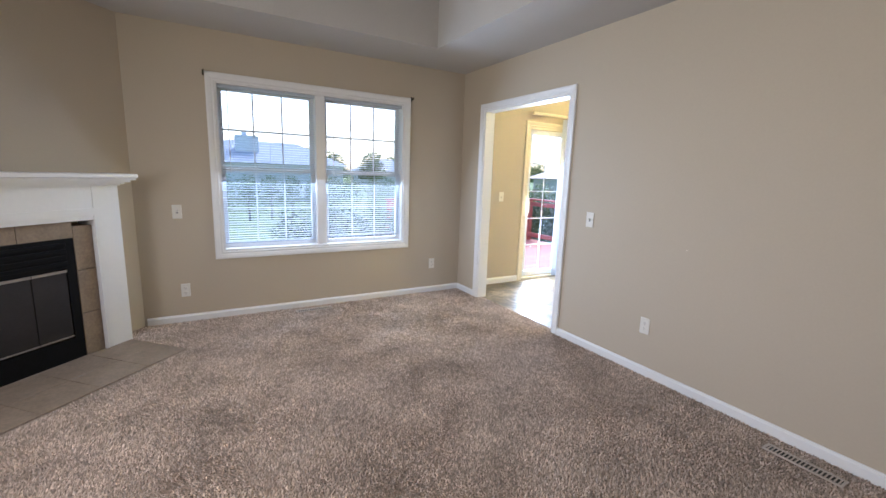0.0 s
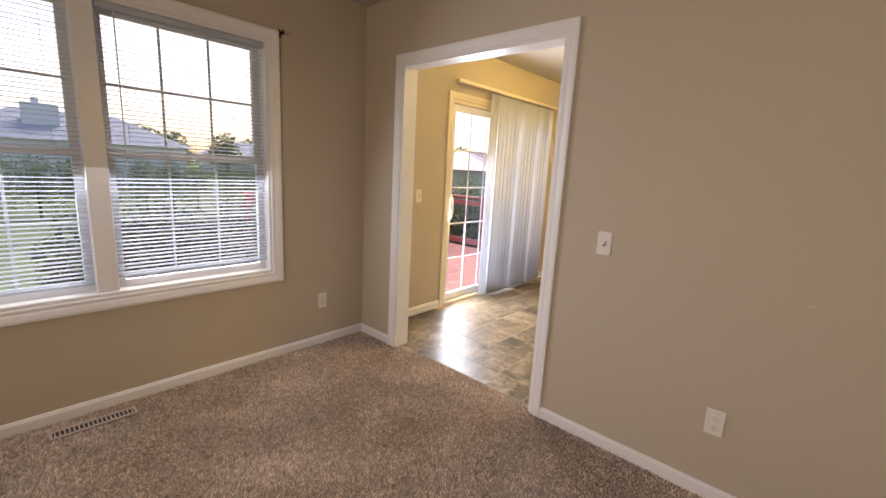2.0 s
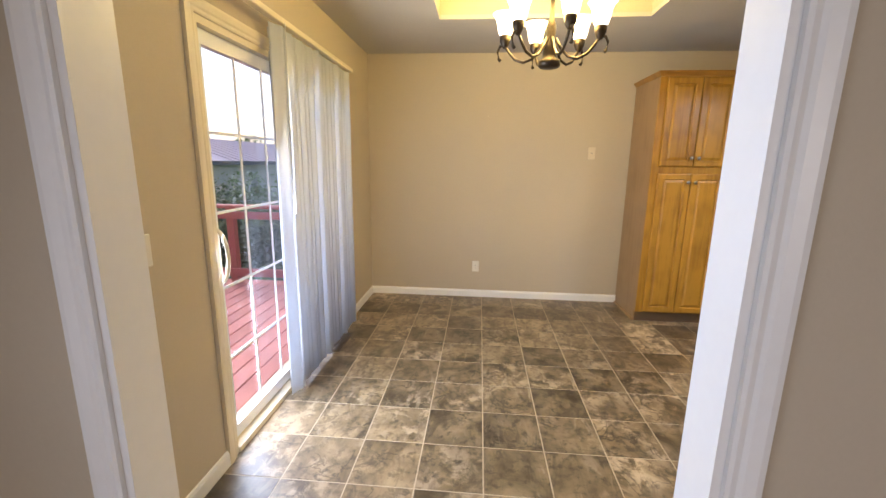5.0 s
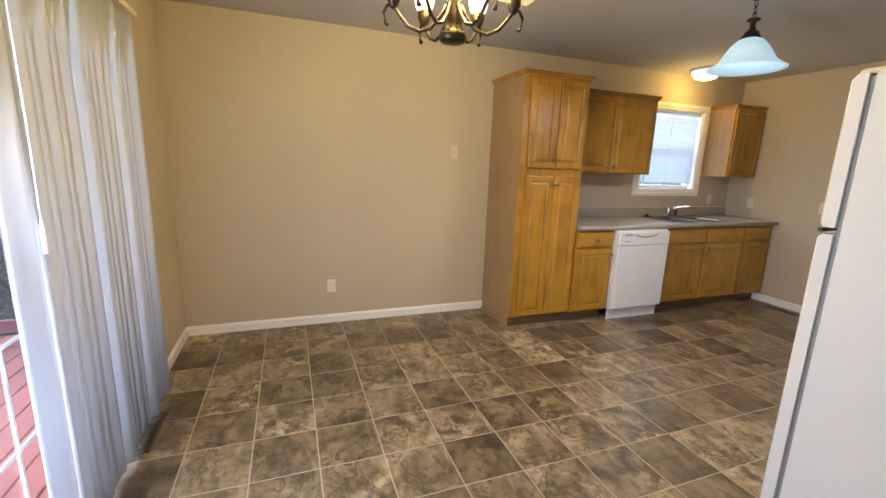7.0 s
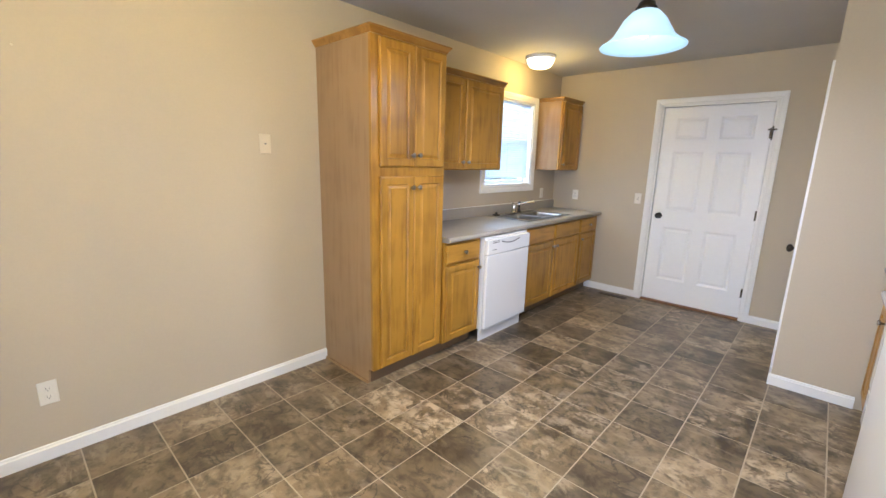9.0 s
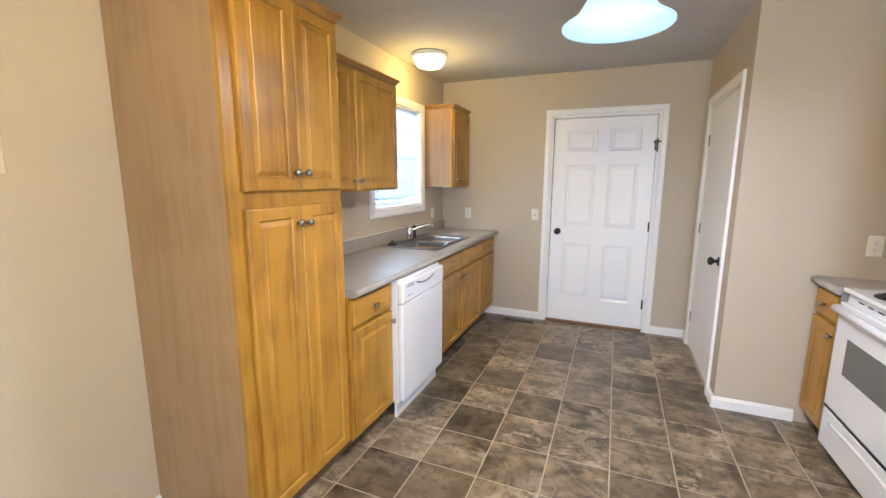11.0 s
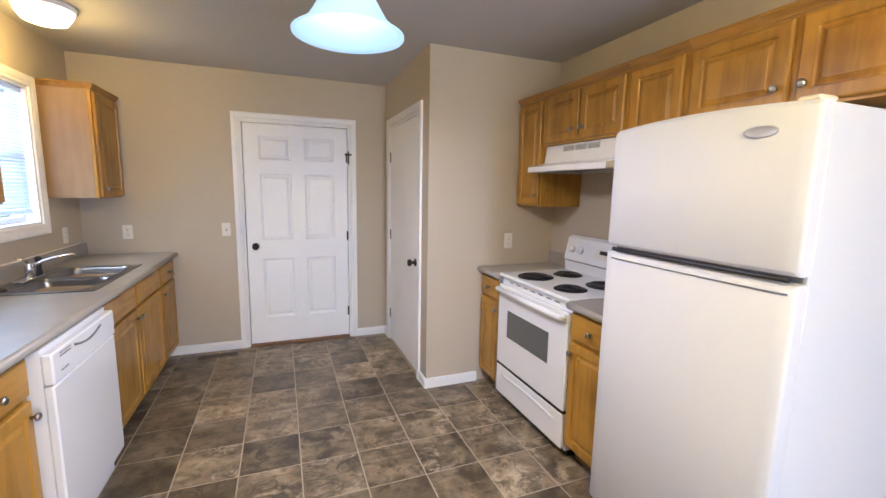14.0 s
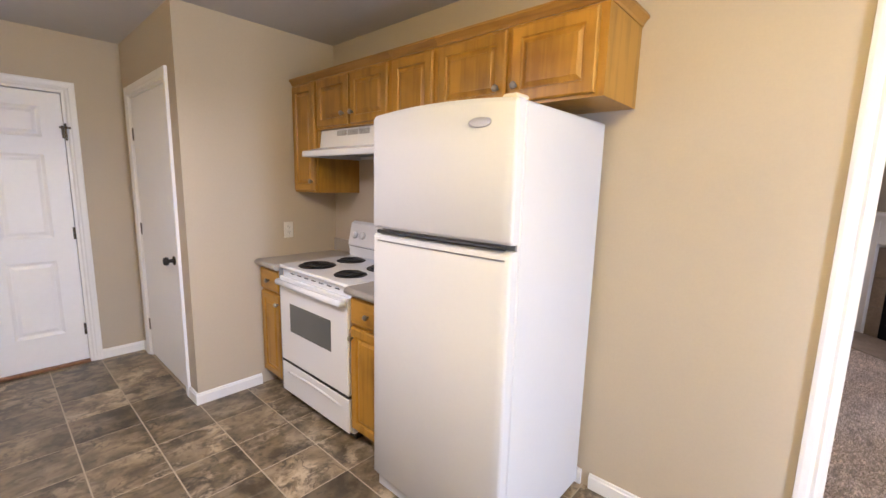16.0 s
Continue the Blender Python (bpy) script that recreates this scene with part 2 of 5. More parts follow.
M_STEEL = mat("stainless steel", (0.22, 0.215, 0.21), 0.32, 1.0, spread=0.05, grain=300)
M_CHROME = mat("chrome", (0.78, 0.79, 0.8), 0.08, 1.0, spread=0.01)
M_BRONZE = mat("dark bronze", (0.035, 0.028, 0.022), 0.38, 0.7, spread=0.2)
M_ANTIQUE = mat("antique bronze", (0.055, 0.040, 0.024), 0.36, 0.8, spread=0.3, scale=25)
M_COUNTER = mat("grey laminate", (0.345, 0.315, 0.27), 0.33, spread=0.12, scale=8, grain=420)
M_WHITE = mat("white enamel", (0.81, 0.815, 0.82), 0.22, spread=0.01, scale=2, coat=0.3)
M_FRIDGE = mat("textured white enamel", (0.60, 0.602, 0.605), 0.52, spread=0.015, scale=2, bump=0.12, bump_scale=330, spec=0.25)
M_BLACK = mat("black iron", (0.012, 0.012, 0.013), 0.45, spread=0.3)
M_DARKGLASS = mat("dark oven glass", (0.13, 0.135, 0.13), 0.10, spread=0.02)
M_GREYPLASTIC = mat("grey plastic", (0.22, 0.22, 0.22), 0.45)
M_PLATE = mat("ivory plastic plate", (0.74, 0.71, 0.64), 0.35, spread=0.01)
M_VINYL = mat("white vinyl", (0.80, 0.81, 0.82), 0.35, spread=0.015)
M_CREAM = mat("cream paint", (0.72, 0.64, 0.48), 0.4, spread=0.03)
M_SLAT = mat("white blind slat", (0.62, 0.66, 0.71), 0.45, spread=0.02)


def translucent(m, share):
    """Lets part of the light through a thin white sheet."""
    t = m.node_tree
    b, out = t.nodes["Principled BSDF"], t.nodes["Material Output"]
    tr = t.nodes.new("ShaderNodeBsdfTranslucent")
    tr.inputs[0].default_value = (0.74, 0.80, 0.88, 1)
    mix = t.nodes.new("ShaderNodeMixShader")
    mix.inputs[0].default_value = share
    t.links.new(b.outputs[0], mix.inputs[1])
    t.links.new(tr.outputs[0], mix.inputs[2])
    t.links.new(mix.outputs[0], out.inputs[0])
    return m


translucent(M_SLAT, 0.35)
M_GLASS = glass("window glass")

# ---- building blocks ----


def box(bm, x0, x1, y0, y1, z0, z1, bevel=0.0, segments=1):
    """A box, its edges rounded by bevel."""
    x0, x1, y0, y1, z0, z1 = min(x0, x1), max(x0, x1), min(y0, y1), max(y0, y1), min(z0, z1), max(z0, z1)
    vs = [bm.verts.new((x, y, z)) for x in (x0, x1) for y in (y0, y1) for z in (z0, z1)]
    fs = [bm.faces.new([vs[i] for i in f]) for f in ((0, 1, 3, 2), (4, 6, 7, 5), (0, 4, 5, 1), (2, 3, 7, 6), (0, 2, 6, 4), (1, 5, 7, 3))]
    if bevel:
        es = list({e for f in fs for e in f.edges})
        bmesh.ops.bevel(bm, geom=es, offset=bevel, segments=segments, profile=0.6, affect="EDGES")
    return bm


def boxes(*rows, bevel=0.0):
    bm = bmesh.new()
    for r in rows:
        box(bm, *r, bevel=bevel)
    return bm


def lathe(profile, steps=24, axis="z", at=(0, 0, 0), close=True):
    """A turned shape from (radius, height) pairs, round the given axis."""
    bm = bmesh.new()
    rings = []
    for r, hgt in profile:
        ring = []
        for i in range(steps):
            a = 2 * math.pi * i / steps
            p = {"z": (r * math.cos(a), r * math.sin(a), hgt), "y": (r * math.cos(a), hgt, r * math.sin(a)), "x": (hgt, r * math.cos(a), r * math.sin(a))}[axis]
            ring.append(bm.verts.new(Vector(p) + Vector(at)))
        rings.append(ring)
    for a, b in zip(rings, rings[1:]):
        for i in range(steps):
            bm.faces.new((a[i], a[(i + 1) % steps], b[(i + 1) % steps], b[i]))
    if close:
        bm.faces.new(rings[0][::-1])
        bm.faces.new(rings[-1])
    bmesh.ops.recalc_face_normals(bm, faces=bm.faces)
    for f in bm.faces:
        f.smooth = len(f.verts) == 4
    return bm


def tube(points, radius, steps=8, closed=False, flat=1.0):
    """A round bar along a run of points."""
    bm = bmesh.new()
    pts = [Vector(p) for p in points]
    n = len(pts)
    rings = []
    up = Vector((0.013, 0.021, 1))
    for i, p in enumerate(pts):
        a, b = (pts[i - 1] if i or closed else pts[0]), (pts[(i + 1) % n] if i < n - 1 or closed else pts[-1])
        d = (b - a).normalized()
        s = d.cross(up)
        s = (s if s.length > 0.05 else d.cross(Vector((1, 0, 0.1)))).normalized()
        u = s.cross(d)
        r = radius[i] if isinstance(radius, (list, tuple)) else radius
        rings.append([bm.verts.new(p + r * (math.cos(2 * math.pi * k / steps) * s + flat * math.sin(2 * math.pi * k / steps) * u)) for k in range(steps)])
    for i in range(n if closed else n - 1):
        a, b = rings[i], rings[(i + 1) % n]
        for k in range(steps):
            bm.faces.new((a[k], a[(k + 1) % steps], b[(k + 1) % steps], b[k])).smooth = True
    if not closed:
        bm.faces.new(rings[0][::-1])
        bm.faces.new(rings[-1])
    bmesh.ops.recalc_face_normals(bm, faces=bm.faces)
    return bm


def panel(w, hgt, thick, rings, rows=None):
    """A slab from (0,0,0) to (w,thick,hgt), front at y=0, with sunk and raised fields. rows: fields (x0,x1,z0,z1); rings: (inset, y)."""
    bm = bmesh.new()
    fields = rows or [(0, w, 0, hgt)]
    if rows:
        xs = sorted({0, w, *(v for f in fields for v in f[:2])})
        zs = sorted({0, hgt, *(v for f in fields for v in f[2:])})
        for xa, xb in zip(xs, xs[1:]):
            for za, zb in zip(zs, zs[1:]):
                mx, mz = (xa + xb) / 2, (za + zb) / 2
                if not any(f[0] < mx < f[1] and f[2] < mz < f[3] for f in fields):
                    bm.faces.new([bm.verts.new(p) for p in ((xa, 0, za), (xb, 0, za), (xb, 0, zb), (xa, 0, zb))])
    for x0, x1, z0, z1 in fields:
        last = None
        for inset, y in rings:
            q = [bm.verts.new(p) for p in ((x0 + inset, y, z0 + inset), (x1 - inset, y, z0 + inset), (x1 - inset, y, z1 - inset), (x0 + inset, y, z1 - inset))]
            if last:
                for i in range(4):
                    bm.faces.new((last[i], last[(i + 1) % 4], q[(i + 1) % 4], q[i]))
            last = q
        bm.faces.new(last)
    y0 = rings[0][1] if not rows else 0
    for f in (((0, y0, 0), (0, thick, 0), (w, thick, 0), (w, y0, 0)), ((0, y0, hgt), (w, y0, hgt), (w, thick, hgt), (0, thick, hgt)),
              ((0, y0, 0), (0, y0, hgt), (0, thick, hgt), (0, thick, 0)), ((w, y0, 0), (w, thick, 0), (w, thick, hgt), (w, y0, hgt)),
              ((0, thick, 0), (0, thick, hgt), (w, thick, hgt), (w, thick, 0))):
        bm.faces.new([bm.verts.new(p) for p in f])
    bmesh.ops.remove_doubles(bm, verts=bm.verts, dist=1e-5)
    bmesh.ops.recalc_face_normals(bm, faces=bm.faces)
    return bm


def link(name, bm, material):
    me = bpy.data.meshes.new(name)
    bm.to_mesh(me)
    bm.free()
    if material:
        me.materials.append(material)
    return new(name, me)


def part(name, bm, material, parent, label="", at=None):
    """One mesh under a thing or under a part."""
    ob = link(name, bm, material)
    ob.parent = parent
    if at is not None:
        ob.matrix_basis = at
    if label:
        ob["label"] = label
    return ob


def thing(name, label, category, m=None, group="", kind=""):
    ob = new(name)
    ob.empty_display_size = 0.1
    if m is not None:
        ob.matrix_basis = m
    return tagged(ob, label, category, group, kind)


def solid(name, bm, material, label, category, kind="structure", group="", m=None):
    ob = link(name, bm, material)
    if m is not None:
        ob.matrix_basis = m
    return tagged(ob, label, category, group, kind)


def again(name, ob, parent, m):
    """Another piece on the same mesh."""
    o = new(name, ob.data)
    o.parent, o.matrix_basis = parent, m
    return o


# ---- the plan, in metres ----
XW, XK, XE = 2.515, 2.63, 6.127       # the wall between the rooms, and the sink wall
YN, YS = 4.62, -1.22                  # window wall and back door wall
XL, YL = -2.0, -1.6                   # the living room's far walls
CZ = 2.45                             # ceilings
CX, CY = 3.686, 0.07                  # the closet's outer faces
T = 0.15
DY0, DY1, DZ = 3.02, 4.205, 2.02      # the opening between the rooms
WX0, WX1, WZ0, WZ1 = 0.040, 1.78, 0.608, 2.052     # living room window opening
GX0, GX1, GZ = 3.495, 5.26, 1.978       # glass door opening
KY0, KY1, KZ0, KZ1 = -0.645, 0.205, 1.205, 2.075   # sink window opening
BX0, BX1, BZ = 4.035, 4.975, 2.05     # back door opening
LY0, LY1, LZ = -1.05, -0.13, 2.05     # closet door opening
TOP = 3.0

wall = lambda name, label, *rows: solid(name, boxes(*rows), M_WALL, label, "wall")
wall("wall_north", "beige painted window wall with openings",
     (XL - T, WX0, YN, YN + T, -0.1, TOP), (WX0, WX1, YN, YN + T, -0.1, WZ0), (WX0, WX1, YN, YN + T, WZ1, TOP),
     (WX1, GX0, YN, YN + T, -0.1, TOP), (GX0, GX1, YN, YN + T, GZ, TOP), (GX0, GX1, YN, YN + T, -0.1, -0.01), (GX1, XE + T, YN, YN + T, -0.1, TOP))
wall("wall_between_rooms", "beige painted wall with a wide cased opening",
     (XW, XK, DY1, YN, 0, TOP), (XW, XK, DY0, DY1, DZ, TOP), (XW, XK, YL, DY0, 0, TOP))
wall("wall_east", "beige painted wall with the sink window",
     (XE, XE + T, KY1, YN, -0.1, TOP), (XE, XE + T, YS - T, KY0, -0.1, TOP), (XE, XE + T, KY0, KY1, -0.1, KZ0), (XE, XE + T, KY0, KY1, KZ1, TOP))
wall("wall_south", "beige painted wall with the back door",
     (XK, BX0, YS - T, YS, 0, TOP), (BX0, BX1, YS - T, YS, BZ, TOP), (BX1, XE, YS - T, YS, 0, TOP))
wall("wall_closet", "beige painted closet walls with rounded corner",
     (XK, CX - 0.115, CY - 0.115, CY, 0, CZ), (CX - 0.115, CX, LY1, CY, 0, CZ), (CX - 0.115, CX, YS, LY0, 0, CZ), (CX - 0.115, CX, LY0, LY1, LZ, CZ))
# the opening is assumed and out of view, made for the added lamp
wall("wall_west", "beige painted wall with an added opening, out of view", (XL - T, XL, YL, 0.9, -0.1, TOP), (XL - T, XL, 2.7, YN, -0.1, TOP), (XL - T, XL, 0.9, 2.7, -0.1, 0.8), (XL - T, XL, 0.9, 2.7, 2.2, TOP))
wall("wall_south_living", "beige painted wall", (XL - T, XW, YL - T, YL, -0.1, TOP))


def ceiling(name, x0, x1, y0, y1, tx0, tx1, ty0, ty1, rise, label):
    """A flat ceiling with a tray let into it."""
    bm = boxes((x0, tx0, y0, y1, CZ, CZ + 0.03), (tx1, x1, y0, y1, CZ, CZ + 0.03), (tx0, tx1, y0, ty0, CZ, CZ + 0.03), (tx0, tx1, ty1, y1, CZ, CZ + 0.03),
               (tx0 - 0.03, tx1 + 0.03, ty0 - 0.03, ty1 + 0.03, CZ + rise, CZ + rise + 0.03))
    solid(name, bm, M_CEIL if "living" in name else M_CEILK, label, "ceiling")
    side = boxes((tx0 - 0.03, tx0, ty0 - 0.03, ty1 + 0.03, CZ + 0.03, CZ + rise), (tx1, tx1 + 0.03, ty0 - 0.03, ty1 + 0.03, CZ + 0.03, CZ + rise),
                 (tx0, tx1, ty0 - 0.03, ty0, CZ + 0.03, CZ + rise), (tx0, tx1, ty1, ty1 + 0.03, CZ + 0.03, CZ + rise))
    solid("trim_" + name, side, M_CEIL if "living" in name else M_TRAY, "painted upright sides of the ceiling tray", "ceiling tray")


ceiling("ceiling_living", XL, XW, YL, YN, -1.1, 1.80, -0.4, 3.975, 0.42, "off-white textured ceiling with a raised tray")
ceiling("ceiling_kitchen", XK, XE, YS, YN, 3.62, 5.16, 2.30, 3.81, 0.30, "off-white textured ceiling with a raised tray")
solid("ceiling_roof", boxes((XL - T, XE + T, YL - T, YN + T, TOP, TOP + 0.05)), M_CEIL, "plain roof deck over the rooms", "roof")
solid("floor_living", boxes((XL, XW + 0.06, YL, YN, -0.1, 0.0)), M_CARPET, "brown-grey plush carpet with footprints", "carpet")
solid("floor_kitchen", boxes((XW + 0.06, XE, YS, YN, -0.1, -0.001)), M_GROUT, "pale grout bed under slate-look tiles", "floor")

# corner wall of the fireplace, at 45 degrees
DIAG = pose(-0.58, YN, 0, 0, 0, 225)   # local x runs along the wall from the window wall, local y points into the room
DL = (XL + 0.58) / -math.cos(radians(45))
ob = solid("wall_fireplace", boxes((0.0, DL, -0.14, 0.0, 0, CZ)), M_WALL, "beige painted corner wall over the fireplace", "wall", m=DIAG)

# ---- baseboards and casings ----


def base_run(x0, y0, x1, y1, hgt=0.076):
    """Skirting along a wall, with its room side to the left of the run."""
    d = Vector((x1 - x0, y1 - y0, 0))
    n = Vector((-d.y, d.x, 0)).normalized()
    bm = bmesh.new()
    prof = ((0, 0), (0.014, 0), (0.014, hgt * 0.78), (0.009, hgt * 0.86), (0.008, hgt * 0.95), (0.004, hgt), (0, hgt))
    ends = [[bm.verts.new(Vector((x, y, z)) + n * o) for o, z in prof] for x, y in ((x0, y0), (x1, y1))]
    k = len(prof)
    for i in range(k):
        bm.faces.new((ends[0][i], ends[0][(i + 1) % k], ends[1][(i + 1) % k], ends[1][i]))
    bm.faces.new(ends[0][::-1])
    bm.faces.new(ends[1])
    bmesh.ops.recalc_face_normals(bm, faces=bm.faces)
    return solid("baseboard", bm, M_TRIM, "white painted wooden baseboard along the wall", "baseboard", group="baseboards")


CW = 0.06
for run in ((XW, YN, -0.56, YN), (XW, DY1 + CW, XW, YN), (XW, YL, XW, DY0 - CW)):
    base_run(*run, 0.066)
for run in ((GX0 - CW, YN, XK, YN), (XE, YN, GX1 + CW, YN), (XE, 2.02, XE, YN), (XK, YN, XK, DY1 + CW), (XK, DY0 - CW, XK, 2.23), (XK, 2.19, XK, 1.5),
            (CX, YS, BX0 - CW, YS), (BX1 + CW, YS, 5.62, YS),
            (CX, CY, CX, LY1 + CW), (CX, LY0 - CW, CX, YS), (3.27, CY, CX + 0.014, CY)):
    base_run(*run)


def casing(name, parent, m, w, hgt, width=CW, four=False, material=None, z0=0.0, label=""):
    """Moulded trim round an opening w wide and hgt high; local x along it, front towards -y, wall face at y=0."""
    prof = ((0, 0), (0, -0.011), (width * 0.12, -0.014), (width * 0.3, -0.012), (width * 0.45, -0.016), (width * 0.8, -0.019), (width, -0.017), (width, 0))
    corners = [(0, z0), (0, hgt), (w, hgt), (w, z0)]
    outs = [(-1, -1 if four else 0), (-1, 1), (1, 1), (1, -1 if four else 0)]
    runs = [(0, 1), (1, 2), (2, 3)] + ([(3, 0)] if four else [])
    for a, b in runs:
        bm = bmesh.new()
        ends = []
        for c in (a, b):
            ends.append([bm.verts.new((corners[c][0] + outs[c][0] * o, y, corners[c][1] + outs[c][1] * o)) for o, y in prof])
        k = len(prof)
        for i in range(k):
            bm.faces.new((ends[0][i], ends[0][(i + 1) % k], ends[1][(i + 1) % k], ends[1][i]))
        bm.faces.new(ends[0][::-1])
        bm.faces.new(ends[1])
        bmesh.ops.recalc_face_normals(bm, faces=bm.faces)
        part("casing", bm, material or M_TRIM, parent, label, at=m)


opening = thing("door_1", "white cased opening between carpet and tile", "doorway", kind="structure")
J = 0.018
part("jamb", boxes((XW, XK, DY1 - J, DY1, 0, DZ)), M_TRIM, opening)
part("jamb", boxes((XW, XK, DY0, DY0 + J, 0, DZ)), M_TRIM, opening)
part("head_jamb", boxes((XW, XK, DY0 + J, DY1 - J, DZ - J, DZ)), M_TRIM, opening)
casing("casing", opening, pose(XW, DY1, 0, 0, 0, -90), DY1 - DY0, DZ)
casing("casing", opening, pose(XK, DY0, 0, 0, 0, 90), DY1 - DY0, DZ)

# ---- cabinets ----
RAISED = ((0.0, 0.007), (0.003, 0.002), (0.008, 0.0), (0.046, 0.0), (0.048, 0.006), (0.051, 0.0095), (0.056, 0.0095), (0.071, 0.003), (0.073, 0.001), (0.078, 0.0005))
FLATF = ((0.0, 0.006), (0.010, 0.0), (0.014, 0.0))


def knob(parent, x, z, y=0.0):
    part("knob", lathe(((0.006, 0.0), (0.006, -0.012), (0.014, -0.017), (0.0155, -0.023), (0.012, -0.029), (0.005, -0.031)), 14, "y"), M_NICKEL, parent, "brushed nickel knob", at=pose(x, y, z))


def cab_door(parent, x0, x1, z0, z1, knob_at=None, front=-0.02):
    w, hgt = x1 - x0, z1 - z0
    d = part("door", panel(w, hgt, 0.0195, RAISED), M_MAPLE, parent, "raised-panel maple door", at=pose(x0, front, z0))
    if knob_at:
        knob(d, knob_at[0] - x0, knob_at[1] - z0)
    return d


def drawer(parent, x0, x1, z0, z1, pull=True, front=-0.02):
    d = part("drawer_front", panel(x1 - x0, z1 - z0, 0.0195, FLATF), M_MAPLEX, parent, "maple drawer front", at=pose(x0, front, z0))
    if pull:
        knob(d, (x1 - x0) / 2, (z1 - z0) / 2)
    return d


def carcass(parent, w, depth, z0, z1, kick=0.0, body=None):
    """Body with its face frame at y=0, running back to depth."""
    part("body", boxes((0, w, 0.02, depth, z0 + kick, z1)), body or M_SIDE, parent)
    part("face_frame", boxes((0, 0.03, 0, 0.0195, z0 + kick, z1), (w - 0.03, w, 0, 0.0195, z0 + kick, z1), (0.03, w - 0.03, 0, 0.0195, z1 - 0.035, z1), (0.03, w - 0.03, 0, 0.0195, z0 + kick, z0 + kick + 0.03), (0.03, w - 0.03, 0.002, 0.0195, z0 + kick + 0.03, z1 - 0.035)), M_MAPLE, parent)
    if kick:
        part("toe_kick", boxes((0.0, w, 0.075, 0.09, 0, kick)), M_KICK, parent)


def crown(parent, w, depth, z, left=True, right=True, material=None):
    """Moulding round the top: front, and the ends where they show."""
    prof = ((0, 0), (-0.005, 0.0), (-0.008, 0.010), (-0.021, 0.026), (-0.026, 0.030), (-0.026, 0.040), (0, 0.040))
    path = ([(0, depth, -1, 0)] if left else []) + [(0, 0, -1 if left else 0, 1), (w, 0, 1 if right else 0, 1)] + ([(w, depth, 1, 0)] if right else [])
    bm = bmesh.new()
    ends = [[bm.verts.new((x + sx * -o, y + sy * o, z + q)) for o, q in prof] for x, y, sx, sy in path]
    k = len(prof)
    for a, b in zip(ends, ends[1:]):
        for i in range(k):
            bm.faces.new((a[i], a[(i + 1) % k], b[(i + 1) % k], b[i]))
    bm.faces.new(ends[0][::-1])
    bm.faces.new(ends[-1])
    bmesh.ops.recalc_face_normals(bm, faces=bm.faces)
    part("crown", bm, M_CROWN, parent, "darker maple crown moulding")


EAST = lambda x, y: pose(x, y, 0, 0, 0, -90)
WEST = lambda x, y: pose(x, y, 0, 0, 0, 90)

# tall pantry
c = thing("pantry_cabinet", "tall honey maple pantry cabinet with four raised-panel doors", "cabinet", EAST(5.563, 2.025))
w = 0.618
part("body", boxes((0, w, 0.02, XE - 5.563 - 0.002, 0.10, 2.125), (0, 0.016, 0.05, XE - 5.565, 0, 0.10)), M_SIDE, c)
part("face_frame", boxes((0, 0.045, 0, 0.0195, 0.1, 2.125), (w - 0.045, w, 0, 0.0195, 0.1, 2.125), (0.045, w - 0.045, 0, 0.0195, 2.09, 2.125), (0.045, w - 0.045, 0, 0.0195, 1.34, 1.41), (0.045, w - 0.045, 0, 0.0195, 0.1, 0.13), (0.045, w - 0.045, 0.002, 0.0195, 0.13, 1.34), (0.045, w - 0.045, 0.002, 0.0195, 1.41, 2.09)), M_MAPLE, c)
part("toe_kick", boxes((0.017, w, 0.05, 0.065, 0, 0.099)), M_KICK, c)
part("shoe_moulding", boxes((-0.012, -0.001, 0.05, XE - 5.575, 0, 0.018)), M_SIDE, c)
for a, b, kx in ((0.055, 0.327, 0.300), (0.331, 0.603, 0.358)):
    cab_door(c, a, b, 1.405, 2.115, (kx, 1.475))
    cab_door(c, a, b, 0.11, 1.345, (kx, 1.275))
crown(c, w, XE - 5.563 - 0.002, 2.126)

# sink run, from the pantry to the back wall
EF = 5.54
G = "cabinets of the sink run"
c = thing("base_cabinet", "honey maple base cabinet with one drawer and door", "cabinet", EAST(EF, 1.405), G)
carcass(c, 0.41, XE - EF - 0.002, 0, 0.873, 0.10)
drawer(c, 0.015, 0.397, 0.715, 0.855)
cab_door(c, 0.015, 0.397, 0.115, 0.695, (0.375, 0.64))
c = thing("sink_cabinet", "honey maple sink cabinet with two doors", "cabinet", EAST(EF, 0.373), G)
carcass(c, 1.138, XE - EF - 0.002, 0, 0.873, 0.10)
drawer(c, 0.030, 0.562, 0.715, 0.855, False)
drawer(c, 0.582, 1.123, 0.715, 0.855, False)
cab_door(c, 0.030, 0.562, 0.115, 0.695, (0.539, 0.645))
cab_door(c, 0.582, 1.123, 0.115, 0.695, (0.606, 0.645))
c = thing("base_cabinet", "narrow honey maple base cabinet against the back wall", "cabinet", EAST(EF, -0.766), G)
carcass(c, 0.45, XE - EF - 0.002, 0, 0.873, 0.10)
drawer(c, 0.015, 0.42, 0.715, 0.855)
cab_door(c, 0.015, 0.42, 0.115, 0.695, (0.04, 0.64))

